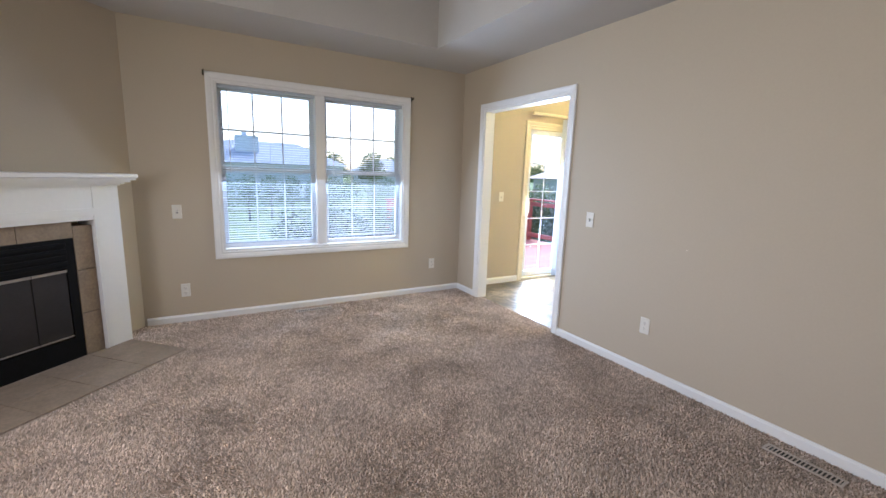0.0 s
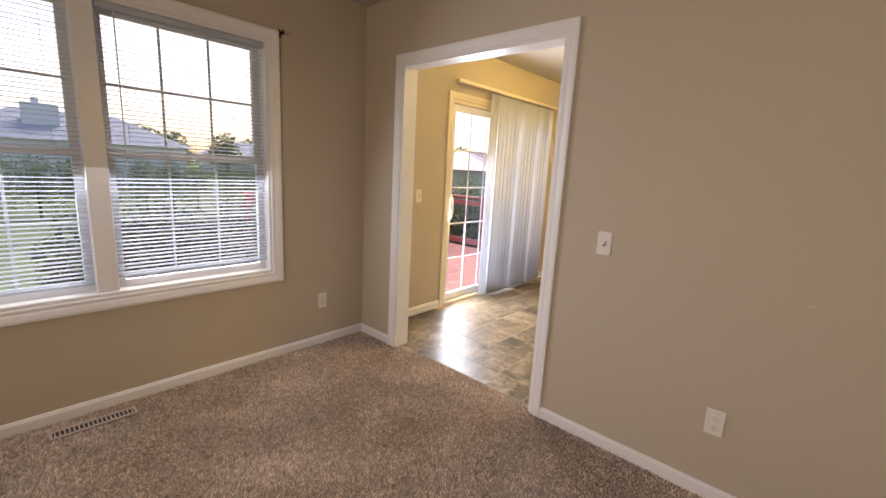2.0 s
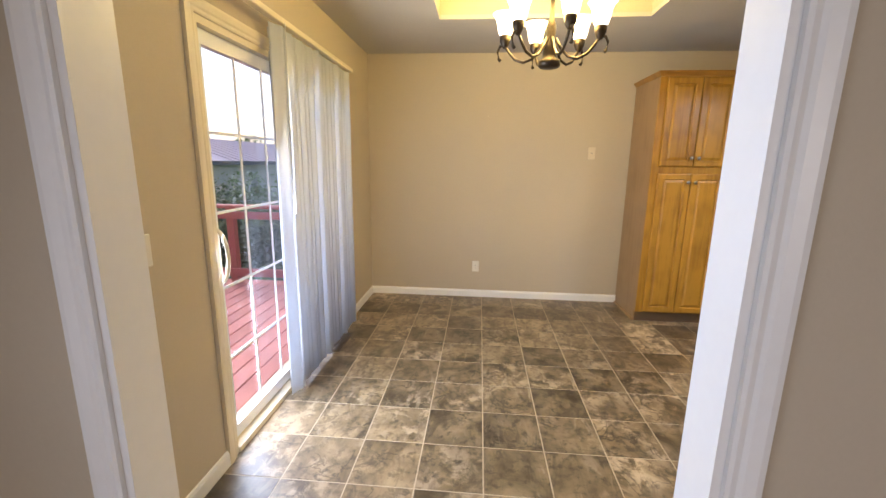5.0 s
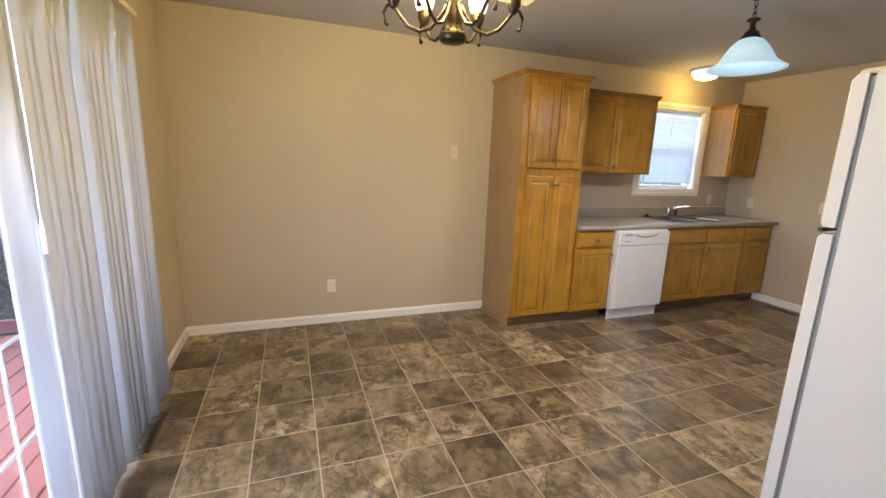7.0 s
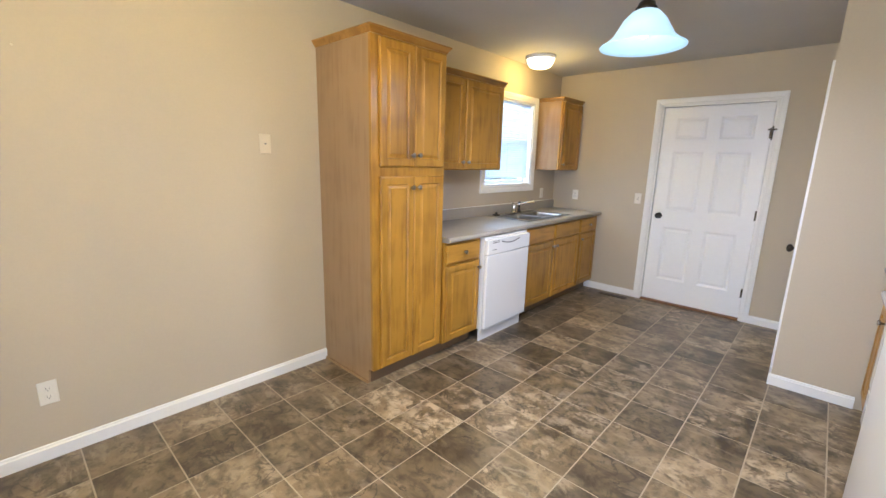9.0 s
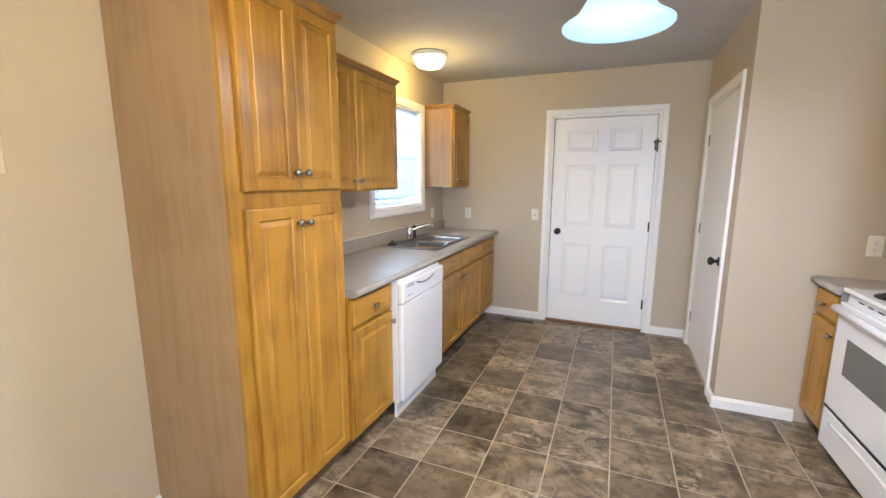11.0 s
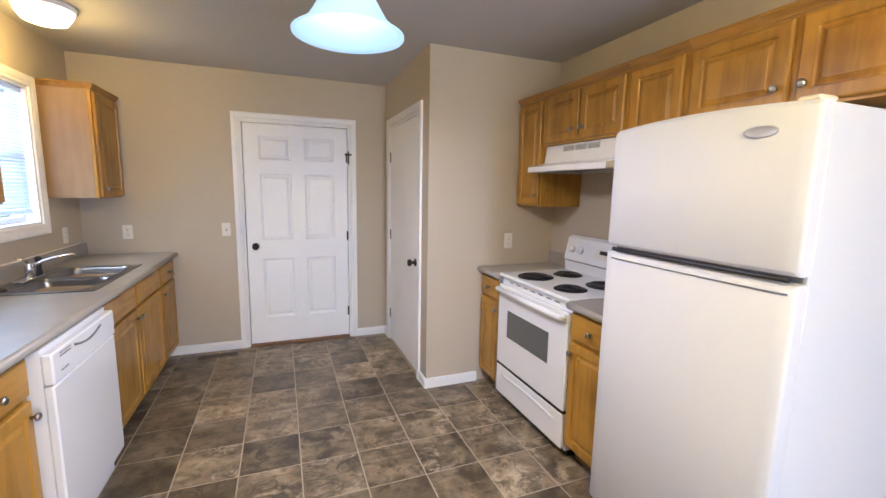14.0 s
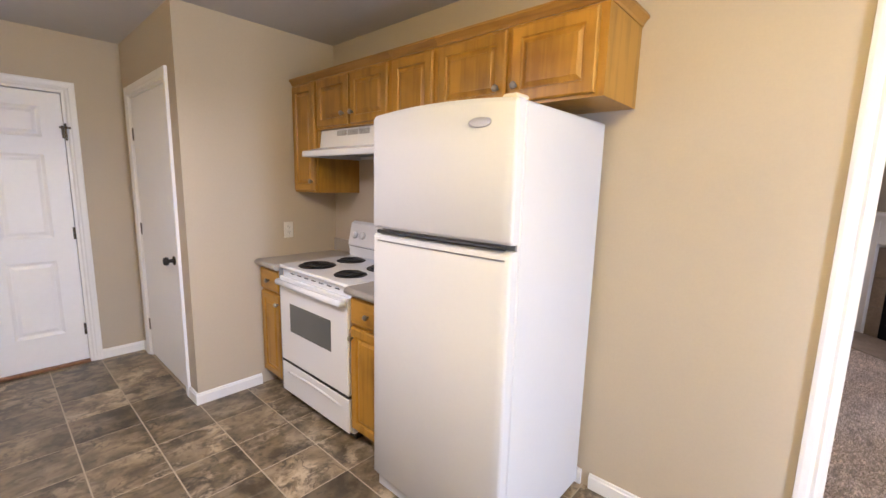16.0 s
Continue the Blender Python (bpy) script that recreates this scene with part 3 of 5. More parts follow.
# uppers over the sink run
c = thing("wall_cabinet", "honey maple wall cabinet with two raised-panel doors", "cabinet", EAST(5.84, 1.405), "wall cabinets")
w = 1.05
carcass(c, w, XE - 5.84 - 0.002, 1.375, 2.09)
cab_door(c, 0.015, 0.515, 1.385, 2.08, (0.49, 1.44))
cab_door(c, 0.535, 1.035, 1.385, 2.08, (0.56, 1.44))
crown(c, w, XE - 5.84 - 0.002, 2.091, left=False)
c = thing("wall_cabinet", "small honey maple wall cabinet with one door", "cabinet", EAST(5.84, -0.75), "wall cabinets")
w = 0.465
carcass(c, w, XE - 5.84 - 0.002, 1.375, 2.105)
cab_door(c, 0.015, 0.45, 1.385, 2.095, (0.045, 1.44))
crown(c, w, XE - 5.84 - 0.002, 2.106, right=False)

# stove wall
WF = 3.235
G = "cabinets of the stove wall"
for y0, w, kn in ((CY + 0.003, 0.283, 0.262), (1.128, 0.335, 0.035)):
    c = thing("base_cabinet", "narrow honey maple base cabinet beside the stove", "cabinet", WEST(WF, y0), G)
    carcass(c, w, WF - XK - 0.002, 0, 0.873, 0.10)
    drawer(c, 0.012, w - 0.012, 0.715, 0.855)
    cab_door(c, 0.012, w - 0.012, 0.115, 0.695, (kn, 0.64))
UF = 2.965
for y0, w, z0, doors, label in ((0.072, 0.313, 1.375, ((0.02, 0.298, 0.27),), "narrow honey maple wall cabinet with one door"),
                                (0.386, 0.742, 1.785, ((0.02, 0.362, 0.325), (0.382, 0.722, 0.418)), "short honey maple wall cabinet over the range hood"),
                                (1.129, 0.335, 1.375, ((0.02, 0.315, 0.29),), "narrow honey maple wall cabinet behind the refrigerator"),
                                (1.465, 0.82, 1.783, ((0.02, 0.402, 0.37), (0.430, 0.790, 0.460)), "short honey maple wall cabinet over the refrigerator")):
    c = thing("wall_cabinet", label, "cabinet", WEST(UF, y0), "wall cabinets")
    carcass(c, w, UF - XK - 0.002, z0, 2.10, body=M_MAPLE)
    for a, b, kx in doors:
        cab_door(c, a, b, z0 + 0.012, 2.088, (kx, z0 + 0.075))
    crown(c, w, UF - XK - 0.002, 2.101, left=False, right=label.endswith("over the refrigerator"))

# ---- doors ----
M_THRESH = mat("worn oak threshold", (0.20, 0.095, 0.04), 0.5, spread=0.25, scale=30)


def hinge(parent, m):
    bm = boxes((-0.016, 0.016, -0.004, 0, -0.045, 0.045))
    part("hinge", bm, M_ANTIQUE, parent, "bronze butt hinge", at=m)


def door_knob(parent, x, z):
    part("door_knob", lathe(((0.031, 0.0), (0.031, -0.006), (0.013, -0.010), (0.012, -0.030), (0.026, -0.038), (0.029, -0.050), (0.022, -0.062), (0.008, -0.066)), 20, "y"),
         M_BRONZE, parent, "dark bronze round knob", at=pose(x, 0, z))


SUNK = ((0.0, 0.0), (0.008, 0.005), (0.020, 0.011), (0.026, 0.011), (0.046, 0.004), (0.050, 0.004))
d = thing("door_2", "closed white six-panel back door", "door", pose(BX1, YS, 0, 0, 0, 180), kind="structure")
W = BX1 - BX0
part("jamb", boxes((0.0, 0.018, 0, T, 0, BZ)), M_TRIM, d)
part("jamb", boxes((W - 0.018, W, 0, T, 0, BZ)), M_TRIM, d)
part("head_jamb", boxes((0.018, W - 0.018, 0, T, BZ - 0.018, BZ)), M_TRIM, d)
casing("casing", d, pose(0, 0, 0), W, BZ)
part("threshold", boxes((0.018, W - 0.018, -0.02, T, 0.0, 0.022), bevel=0.004), M_THRESH, d, "worn brown wooden threshold")
sw = W - 0.036 - 0.010
fields = [(a, b, z0, z1) for a, b in ((0.125, 0.395), (0.505, 0.775)) for z0, z1 in ((0.24, 0.80), (0.97, 1.57), (1.69, 1.90))]
slab = part("slab", panel(sw, BZ - 0.018 - 0.030, 0.04, SUNK, fields), M_DOOR, d, at=pose(0.024, 0.012, 0.024))
door_knob(slab, 0.07, 0.915)
for z in (0.27, 1.02, 1.76):
    hinge(d, pose(W - 0.018, 0.012, z))
part("door_stop", boxes((-0.035, 0.03, -0.012, 0, -0.007, 0.007), (-0.006, 0.006, -0.012, 0, -0.09, 0.03), bevel=0.002), M_ANTIQUE, d, "bronze hinge-pin door stop", at=pose(W - 0.012, -0.006, 1.79))
solid("backing_porch", boxes((BX0 - 0.1, BX1 + 0.1, YS - T - 0.06, YS - T - 0.01, -0.1, BZ + 0.1)), M_TRIM, "plain board behind the back door", "backdrop")

d = thing("door_3", "closed flat white closet door", "door", pose(CX, LY0, 0, 0, 0, 90), kind="structure")
W = LY1 - LY0
part("jamb", boxes((0.0, 0.018, 0, 0.115, 0, LZ)), M_TRIM, d)
part("jamb", boxes((W - 0.018, W, 0, 0.115, 0, LZ)), M_TRIM, d)
part("head_jamb", boxes((0.018, W - 0.018, 0, 0.115, LZ - 0.018, LZ)), M_TRIM, d)
casing("casing", d, pose(0, 0, 0), W, LZ)
slab = part("slab", boxes((0.021, W - 0.021, 0.004, 0.04, 0.022, LZ - 0.021), bevel=0.002), M_DOOR, d)
door_knob(slab, W - 0.085, 0.91)
for z in (0.27, 1.05, 1.77):
    hinge(d, pose(0.02, 0.004, z))

# ---- windows ----


def sash(parent, x0, x1, z0, z1, y0, y1, cols, rows, name="sash", wide=0.038):
    s = part(name, boxes((x0, x0 + wide, y0, y1, z0, z1), (x1 - wide, x1, y0, y1, z0, z1), (x0 + wide, x1 - wide, y0, y1, z0, z0 + wide), (x0 + wide, x1 - wide, y0, y1, z1 - wide, z1)), M_VINYL, parent)
    ym = (y0 + y1) / 2
    g = part("pane", boxes((x0 + wide, x1 - wide, ym - 0.002, ym + 0.002, z0 + wide, z1 - wide)), M_GLASS, s, "clear window glass")
    g.visible_shadow = False
    for i in range(1, cols):
        x = x0 + wide + (x1 - x0 - 2 * wide) * i / cols
        part("muntin", boxes((x - 0.0065, x + 0.0065, ym - 0.008, ym - 0.0021, z0 + wide, z1 - wide)), M_VINYL, s)
    for j in range(1, rows):
        z = z0 + wide + (z1 - z0 - 2 * wide) * j / rows
        part("muntin", boxes((x0 + wide, x1 - wide, ym - 0.0085, ym - 0.0021, z - 0.0065, z + 0.0065)), M_VINYL, s)
    return s


def slat_mesh(w, chord=0.025, tilt=0.0):
    bm = bmesh.new()
    c, s = math.cos(tilt), math.sin(tilt)
    pr = [(-chord / 2, -0.0005), (0, 0.0018), (chord / 2, -0.0005), (chord / 2, -0.0012), (0, 0.0010), (-chord / 2, -0.0012)]
    ends = [[bm.verts.new((x, a * c - b * s, a * s + b * c)) for a, b in pr] for x in (0, w)]
    for i in range(6):
        bm.faces.new((ends[0][i], ends[0][(i + 1) % 6], ends[1][(i + 1) % 6], ends[1][i]))
    bm.faces.new(ends[0][::-1])
    bm.faces.new(ends[1])
    bmesh.ops.recalc_face_normals(bm, faces=bm.faces)
    return bm


def mini_blind(m, w, z0, z1, tilt, label, pitch=0.0215, group="mini blinds"):
    b = thing("mini_blind", label, "blind", m, group)
    part("headrail", boxes((0, w, -0.02, 0.02, z1 - 0.028, z1), bevel=0.002), M_SLAT, b)
    part("bottom_rail", boxes((0, w, -0.013, 0.013, z0, z0 + 0.014), bevel=0.003), M_SLAT, b)
    n = int((z1 - 0.04 - z0 - 0.02) / pitch)
    first = None
    for i in range(n):
        at = pose(0, 0, z0 + 0.025 + i * pitch + 0.0008 * math.sin(i * 2.1), random.uniform(-1.5, 1.5), random.uniform(-0.06, 0.06), 0)
        if first is None:
            first = part("slat", slat_mesh(w, 0.025, tilt), M_SLAT, b, at=at)
        else:
            again("slat", first, b, at)
    for x in (0.12 * w, 0.5 * w, 0.88 * w):
        part("ladder_cord", boxes((x - 0.0008, x + 0.0008, -0.0135, -0.0120, z0, z1)), M_SLAT, b)
    part("wand", tube(((0.07, -0.022, z1 - 0.03), (0.072, -0.024, (z0 + z1) / 2), (0.07, -0.022, z1 - 0.74)), 0.0035, 6), M_VINYL, b, "clear plastic tilt wand")
    return b


w1 = thing("window_1", "white double window with divided panes", "window", kind="structure")
casing("casing", w1, pose(WX0, YN, 0), WX1 - WX0, WZ1, four=True, z0=WZ0, width=0.066)
Y1 = YN + T
part("window_frame", boxes((WX0, WX0 + 0.016, YN, Y1, WZ0, WZ1), (WX1 - 0.016, WX1, YN, Y1, WZ0, WZ1), (WX0 + 0.016, WX1 - 0.016, YN, Y1, WZ1 - 0.016, WZ1)), M_TRIM, w1)
part("window_sill", boxes((WX0 + 0.016, WX1 - 0.016, YN - 0.004, Y1, WZ0, WZ0 + 0.018), bevel=0.003), M_TRIM, w1)
MX = 0.915
part("mullion", boxes((MX - 0.045, MX + 0.045, YN + 0.012, Y1, WZ0 + 0.018, WZ1 - 0.016), bevel=0.003), M_TRIM, w1)
for a, b in ((WX0 + 0.016, MX - 0.045), (MX + 0.045, WX1 - 0.016)):
    sash(w1, a, b, 1.312, WZ1 - 0.016, YN + 0.105, YN + 0.135, 3, 2, "upper_sash")
    sash(w1, a, b, WZ0 + 0.018, 1.347, YN + 0.072, YN + 0.102, 3, 2, "lower_sash")
    mini_blind(pose(a + 0.006, YN + 0.042, 0), b - a - 0.012, 0.668 if a < 0.5 else 0.688, WZ1 - 0.018, radians(9 if a < 0.5 else 12), "white mini blind lowered with open slats")
for x in (WX0 - 0.075, WX1 + 0.078):
    solid("trim_bracket", boxes((x - 0.006, x + 0.006, YN - 0.05, YN, 2.10, 2.112), (x - 0.006, x + 0.006, YN - 0.004, YN, 2.085, 2.13), (x - 0.006, x + 0.006, YN - 0.05, YN - 0.044, 2.10, 2.122)),
          M_BRONZE, "dark metal curtain rod bracket beside the window", "bracket", kind="", group="curtain brackets").name = "curtain_bracket"

w2 = thing("window_2", "white window over the sink", "window", kind="structure")
K = pose(XE, KY1, 0, 0, 0, -90)
kw = KY1 - KY0
casing("casing", w2, K, kw, KZ1, four=True, z0=KZ0, width=0.066)
part("window_frame", boxes((0, 0.016, 0, T, KZ0, KZ1), (kw - 0.016, kw, 0, T, KZ0, KZ1), (0.016, kw - 0.016, 0, T, KZ1 - 0.016, KZ1), (0.016, kw - 0.016, 0, T, KZ0, KZ0 + 0.016)), M_TRIM, w2, at=K)
s = sash(w2, 0.016, kw - 0.016, 1.62, KZ1 - 0.016, 0.105, 0.135, 2, 2, "upper_sash")
s.matrix_basis = K
s = sash(w2, 0.016, kw - 0.016, KZ0 + 0.016, 1.655, 0.072, 0.102, 2, 2, "lower_sash")
s.matrix_basis = K
mini_blind(pose(XE + 0.042, KY1 - 0.022, 0, 0, 0, -90), kw - 0.044, KZ0 + 0.075, KZ1 - 0.018, radians(58), "white mini blind closed over the sink window")

# sliding glass door with vertical blinds
g = thing("door_4", "cream sliding glass door with divided panes", "sliding door", kind="structure")
casing("casing", g, pose(GX0, YN, 0), GX1 - GX0, GZ, material=M_CREAM)
part("frame", boxes((GX0, GX0 + 0.03, YN, Y1, 0, GZ), (GX1 - 0.03, GX1, YN, Y1, 0, GZ), (GX0 + 0.03, GX1 - 0.03, YN, Y1, GZ - 0.03, GZ)), M_CREAM, g)
part("sill", boxes((GX0 + 0.03, GX1 - 0.03, YN - 0.01, Y1 + 0.02, -0.01, 0.028), (GX0 + 0.03, GX1 - 0.03, YN + 0.05, YN + 0.056, 0.028, 0.04)), M_CREAM, g, "worn cream door sill")
gm = (GX0 + GX1) / 2
lead = sash(g, GX0 + 0.032, gm + 0.03, 0.042, GZ - 0.032, YN + 0.035, YN + 0.07, 3, 5, "sliding_panel", 0.062)
sash(g, gm - 0.03, GX1 - 0.032, 0.042, GZ - 0.032, YN + 0.085, YN + 0.12, 3, 5, "fixed_panel", 0.062)
pts = [(GX0 + 0.062, YN + 0.035 - 0.055 * math.sin(math.pi * i / 12), 0.98 + 0.125 * -math.cos(math.pi * i / 12)) for i in range(13)]
part("handle", tube(pts, 0.010, 8), M_CREAM, lead, "cream looped pull handle")

M_VANE = mat("white vane", (0.62, 0.64, 0.69), 0.5, spread=0.04, scale=20, grain=200)
translucent(M_VANE, 0.34)
vb = thing("vertical_blind", "white vertical blind drawn to one side", "blind", pose(0, YN - 0.075, 0))
part("headrail", boxes((3.465, 5.31, -0.022, 0.022, 2.110, 2.14), bevel=0.004), M_CREAM, vb, "cream metal headrail")
for x in (3.62, 5.2):
    part("bracket", boxes((x, x + 0.025, 0.022, 0.075, 2.125, 2.135)), M_CREAM, vb)


def vane():
    bm = bmesh.new()
    hw, n = 0.0445, 6
    rows = []
    for z in (0.0, 2.065):
        rows.append([bm.verts.new((-hw + 2 * hw * i / n, 0.006 * math.cos(math.pi * (i / n - 0.5)), z)) for i in range(n + 1)]
                    + [bm.verts.new((hw - 2 * hw * i / n, 0.006 * math.cos(math.pi * (i / n - 0.5)) - 0.0012, z)) for i in range(n + 1)])
    k = len(rows[0])
    for i in range(k):
        bm.faces.new((rows[0][i], rows[0][(i + 1) % k], rows[1][(i + 1) % k], rows[1][i])).smooth = True
    bm.faces.new(rows[0][::-1])
    bm.faces.new(rows[1])
    bmesh.ops.recalc_face_normals(bm, faces=bm.faces)
    return bm


first = None
spots = [(4.04, -24, 0.0), (4.095, -78, 0.02), (4.18, -7, 0.0), (4.25, -5, 0.004), (4.32, -8, 0.0), (4.39, -4, 0.004), (4.46, -7, 0.0), (4.54, -58, 0.012),
         (4.625, -9, 0.0), (4.70, -5, 0.004), (4.77, -7, 0.0), (4.84, -5, 0.004), (4.915, -52, 0.012), (5.0, -9, 0.0), (5.08, -6, 0.004), (5.165, -24, 0.0)]
for x, a, y in spots:
    at = pose(x, y, 0.03, random.uniform(-0.1, 0.1), random.uniform(-0.1, 0.1), a)
    if first is None:
        first = part("vane", vane(), M_VANE, vb, at=at)
    else:
        again("vane", first, vb, at)
part("wand", tube(((4.05, -0.05, 2.10), (4.052, -0.052, 1.5), (4.05, -0.05, 1.22)), 0.0025, 6), M_VINYL, vb)
part("weight", lathe(((0.005, 1.12), (0.007, 1.13), (0.007, 1.20), (0.003, 1.22)), 10, at=(4.05, -0.05, 0)), M_VINYL, vb)

# ---- plates and registers ----


M_BADGE = mat("satin silver plastic", (0.42, 0.42, 0.43), 0.4, 0.3, spread=0.02)
M_JACK = mat("beige plate", (0.62, 0.545, 0.43), 0.4)


def wall_plate(m, kind, label):
    name, cat = {"switch": ("light_switch", "light switch"), "outlet": ("power_outlet", "outlet"), "jack": ("phone_jack", "wall jack")}[kind]
    p = thing(name, label, cat, m, name + "s")
    part("plate", boxes((-0.035, 0.035, -0.006, 0, -0.0575, 0.0575), bevel=0.003), M_JACK if kind == "jack" else M_PLATE, p)
    if kind == "switch":
        part("toggle", boxes((-0.005, 0.005, -0.016, -0.006, -0.002, 0.012), bevel=0.001), M_PLATE, p)
        part("slot", boxes((-0.007, 0.007, -0.0065, -0.006, -0.013, 0.013)), M_GREYPLASTIC, p)
    elif kind == "outlet":
        for z in (-0.02, 0.02):
            s = part("socket", lathe(((0.016, -0.006), (0.016, -0.008), (0.014, -0.0085)), 16, "y", (0, 0, z)), M_PLATE, p)
            part("slots", boxes((-0.007, -0.005, -0.0088, -0.0084, z - 0.001, z + 0.008), (0.005, 0.007, -0.0088, -0.0084, z - 0.001, z + 0.006), (-0.002, 0.002, -0.0088, -0.0084, z - 0.010, z - 0.006)), M_BLACK, s)
    else:
        part("socket", boxes((-0.006, 0.006, -0.008, -0.006, -0.005, 0.005)), M_GREYPLASTIC, p)
    return p


wall_plate(pose(XW, 2.722, 1.034, 0, 0, -90), "switch", "ivory light switch on the beige wall")
wall_plate(pose(XW, 2.165, 0.354, 0, 0, -90), "outlet", "ivory power outlet low on the beige wall")
wall_plate(pose(-0.29, YN, 0.965), "switch", "ivory light switch beside the window")
wall_plate(pose(-0.27, YN, 0.285), "outlet", "ivory power outlet near the baseboard")
wall_plate(pose(2.15, YN, 0.335), "outlet", "ivory power outlet near the room corner")
wall_plate(pose(3.11, YN, 1.10), "switch", "ivory light switch beside the glass door")
wall_plate(pose(XE, 3.495, 0.335, 0, 0, -90), "outlet", "white power outlet low on the dining wall")
wall_plate(pose(XE, 2.388, 1.52, 0, 0, -90), "jack", "ivory telephone plate on the dining wall")
wall_plate(pose(XE, -0.93, 1.10, 0, 0, -90), "outlet", "ivory power outlet above the counter")
wall_plate(pose(5.83, YS, 1.09, 0, 0, 180), "outlet", "ivory power outlet above the counter end")
wall_plate(pose(5.11, YS, 1.10, 0, 0, 180), "switch", "ivory light switch beside the back door")
wall_plate(pose(3.03, CY, 1.10, 0, 0, 180), "outlet", "ivory power outlet above the small counter")


for m in (pose(XE, 3.412, 1.865, 0, 0, -90), pose(XW, 1.943, 0.926, 0, 0, -90)):
    solid("wall_nail", lathe(((0.0022, 0.0), (0.0022, -0.012), (0.0048, -0.0125), (0.0048, -0.014), (0.001, -0.0145)), 10, "y"), M_JACK, "small nail standing out of the beige wall", "nail", kind="", group="nails", m=m)


def register(m, w, d, material, label, n=14):
    """A floor grille, its length along local x."""
    r = thing("floor_register", label, "floor vent", m, "floor registers")
    part("frame", boxes((-w / 2, w / 2, -d / 2, -d / 2 + 0.012, 0, 0.006), (-w / 2, w / 2, d / 2 - 0.012, d / 2, 0, 0.006), (-w / 2, -w / 2 + 0.012, -d / 2 + 0.012, d / 2 - 0.012, 0, 0.006),
                        (w / 2 - 0.012, w / 2, -d / 2 + 0.012, d / 2 - 0.012, 0, 0.006)), material, r)
    # thin black sheet stands in for the shade below the slats
    part("duct_shade", boxes((-w / 2 + 0.012, w / 2 - 0.012, -d / 2 + 0.012, d / 2 - 0.012, 0.0, 0.0015)), M_BLACK, r)
    first = None
    for i in range(n):
        at = pose(-w / 2 + 0.012 + (w - 0.024) * (i + 0.5) / n, 0, 0.002)
        if first is None:
            first = part("slat", boxes((-0.003, 0.003, -d / 2 + 0.012, d / 2 - 0.012, 0, 0.003)), material, r, at=at)
        else:
            again("slat", first, r, at)


M_REG = mat("brown register", (0.10, 0.075, 0.055), 0.45, 0.3, spread=0.15)
M_REGT = mat("tan register", (0.50, 0.43, 0.36), 0.5, spread=0.1)
register(pose(0.785, 4.475, 0.008), 0.34, 0.075, M_REGT, "tan metal floor register in the carpet", 18)
register(pose(2.36, 1.17, 0.006, 0, 0, 90), 0.32, 0.075, M_REGT, "tan metal floor register in the carpet", 18)
register(pose(5.21, -1.08, 0.0005), 0.31, 0.07, M_REG, "brown metal floor register before the back wall", 18)
register(pose(4.835, 4.535, 0.0005), 0.36, 0.08, M_REG, "dark metal floor register by the glass door", 18)

# ---- counters and sink ----
SX0, SX1, SY0, SY1 = 5.60, 6.06, -0.60, 0.19


ct = thing("countertop", "grey speckled laminate countertop with backsplash", "countertop")
part("top", boxes((5.505, SX0, YS + 0.002, 1.403, 0.874, 0.914), (SX1, XE - 0.002, YS + 0.002, 1.403, 0.874, 0.914), (SX0, SX1, YS + 0.002, SY0, 0.874, 0.914), (SX0, SX1, SY1, 1.403, 0.874, 0.914)), M_COUNTER, ct)
part("front_edge", tube(((5.507, YS + 0.004, 0.894), (5.507, 0, 0.894), (5.507, 1.4005, 0.894)), 0.0195, 12), M_COUNTER, ct)
part("backsplash", boxes((XE - 0.022, XE - 0.002, YS + 0.002, 1.403, 0.9145, 1.012), bevel=0.004), M_COUNTER, ct)
for y0, y1, back in ((CY + 0.002, 0.36, True), (1.128, 1.47, False)):
    c2 = thing("countertop", "short grey laminate countertop beside the stove", "countertop")
    part("top", boxes((XK + 0.002, 3.268, y0, y1, 0.874, 0.914)), M_COUNTER, c2)
    part("front_edge", tube(((3.267, y0 + 0.002, 0.894), (3.267, (y0 + y1) / 2, 0.894), (3.267, y1 - 0.002, 0.894)), 0.0195, 12), M_COUNTER, c2)
    part("backsplash", boxes((XK + 0.002, XK + 0.022, y0, y1, 0.9145, 1.012), bevel=0.004), M_COUNTER, c2)

part("caulk", boxes((XE - 0.008, XE - 0.0015, YS + 0.003, 1.402, 1.0125, 1.016)), M_TRIM, ct, "white caulk line")
sk = thing("kitchen_sink", "stainless steel double-bowl drop-in sink", "sink")
ym = (SY0 + SY1) / 2


def bowl(y0, y1):
    bm = bmesh.new()
    x0, x1 = SX0 + 0.03, SX1 - 0.085
    last = None
    for inset, z in ((0, 0.9185), (0.006, 0.912), (0.012, 0.90), (0.022, 0.76), (0.05, 0.742)):
        q = []
        r = 0.05
        for cx, cy, a0 in ((x1 - inset - r, y1 - inset - r, 0), (x0 + inset + r, y1 - inset - r, 90), (x0 + inset + r, y0 + inset + r, 180), (x1 - inset - r, y0 + inset + r, 270)):
            for k in range(5):
                a = radians(a0 + 22.5 * k)
                q.append(bm.verts.new((cx + r * math.cos(a), cy + r * math.sin(a), z)))
        if last:
            for i in range(len(q)):
                bm.faces.new((last[i], last[(i + 1) % len(q)], q[(i + 1) % len(q)], q[i])).smooth = True
        last = q
    bm.faces.new(last)
    bmesh.ops.recalc_face_normals(bm, faces=bm.faces)
    for f in bm.faces:
        f.normal_flip()
    return bm


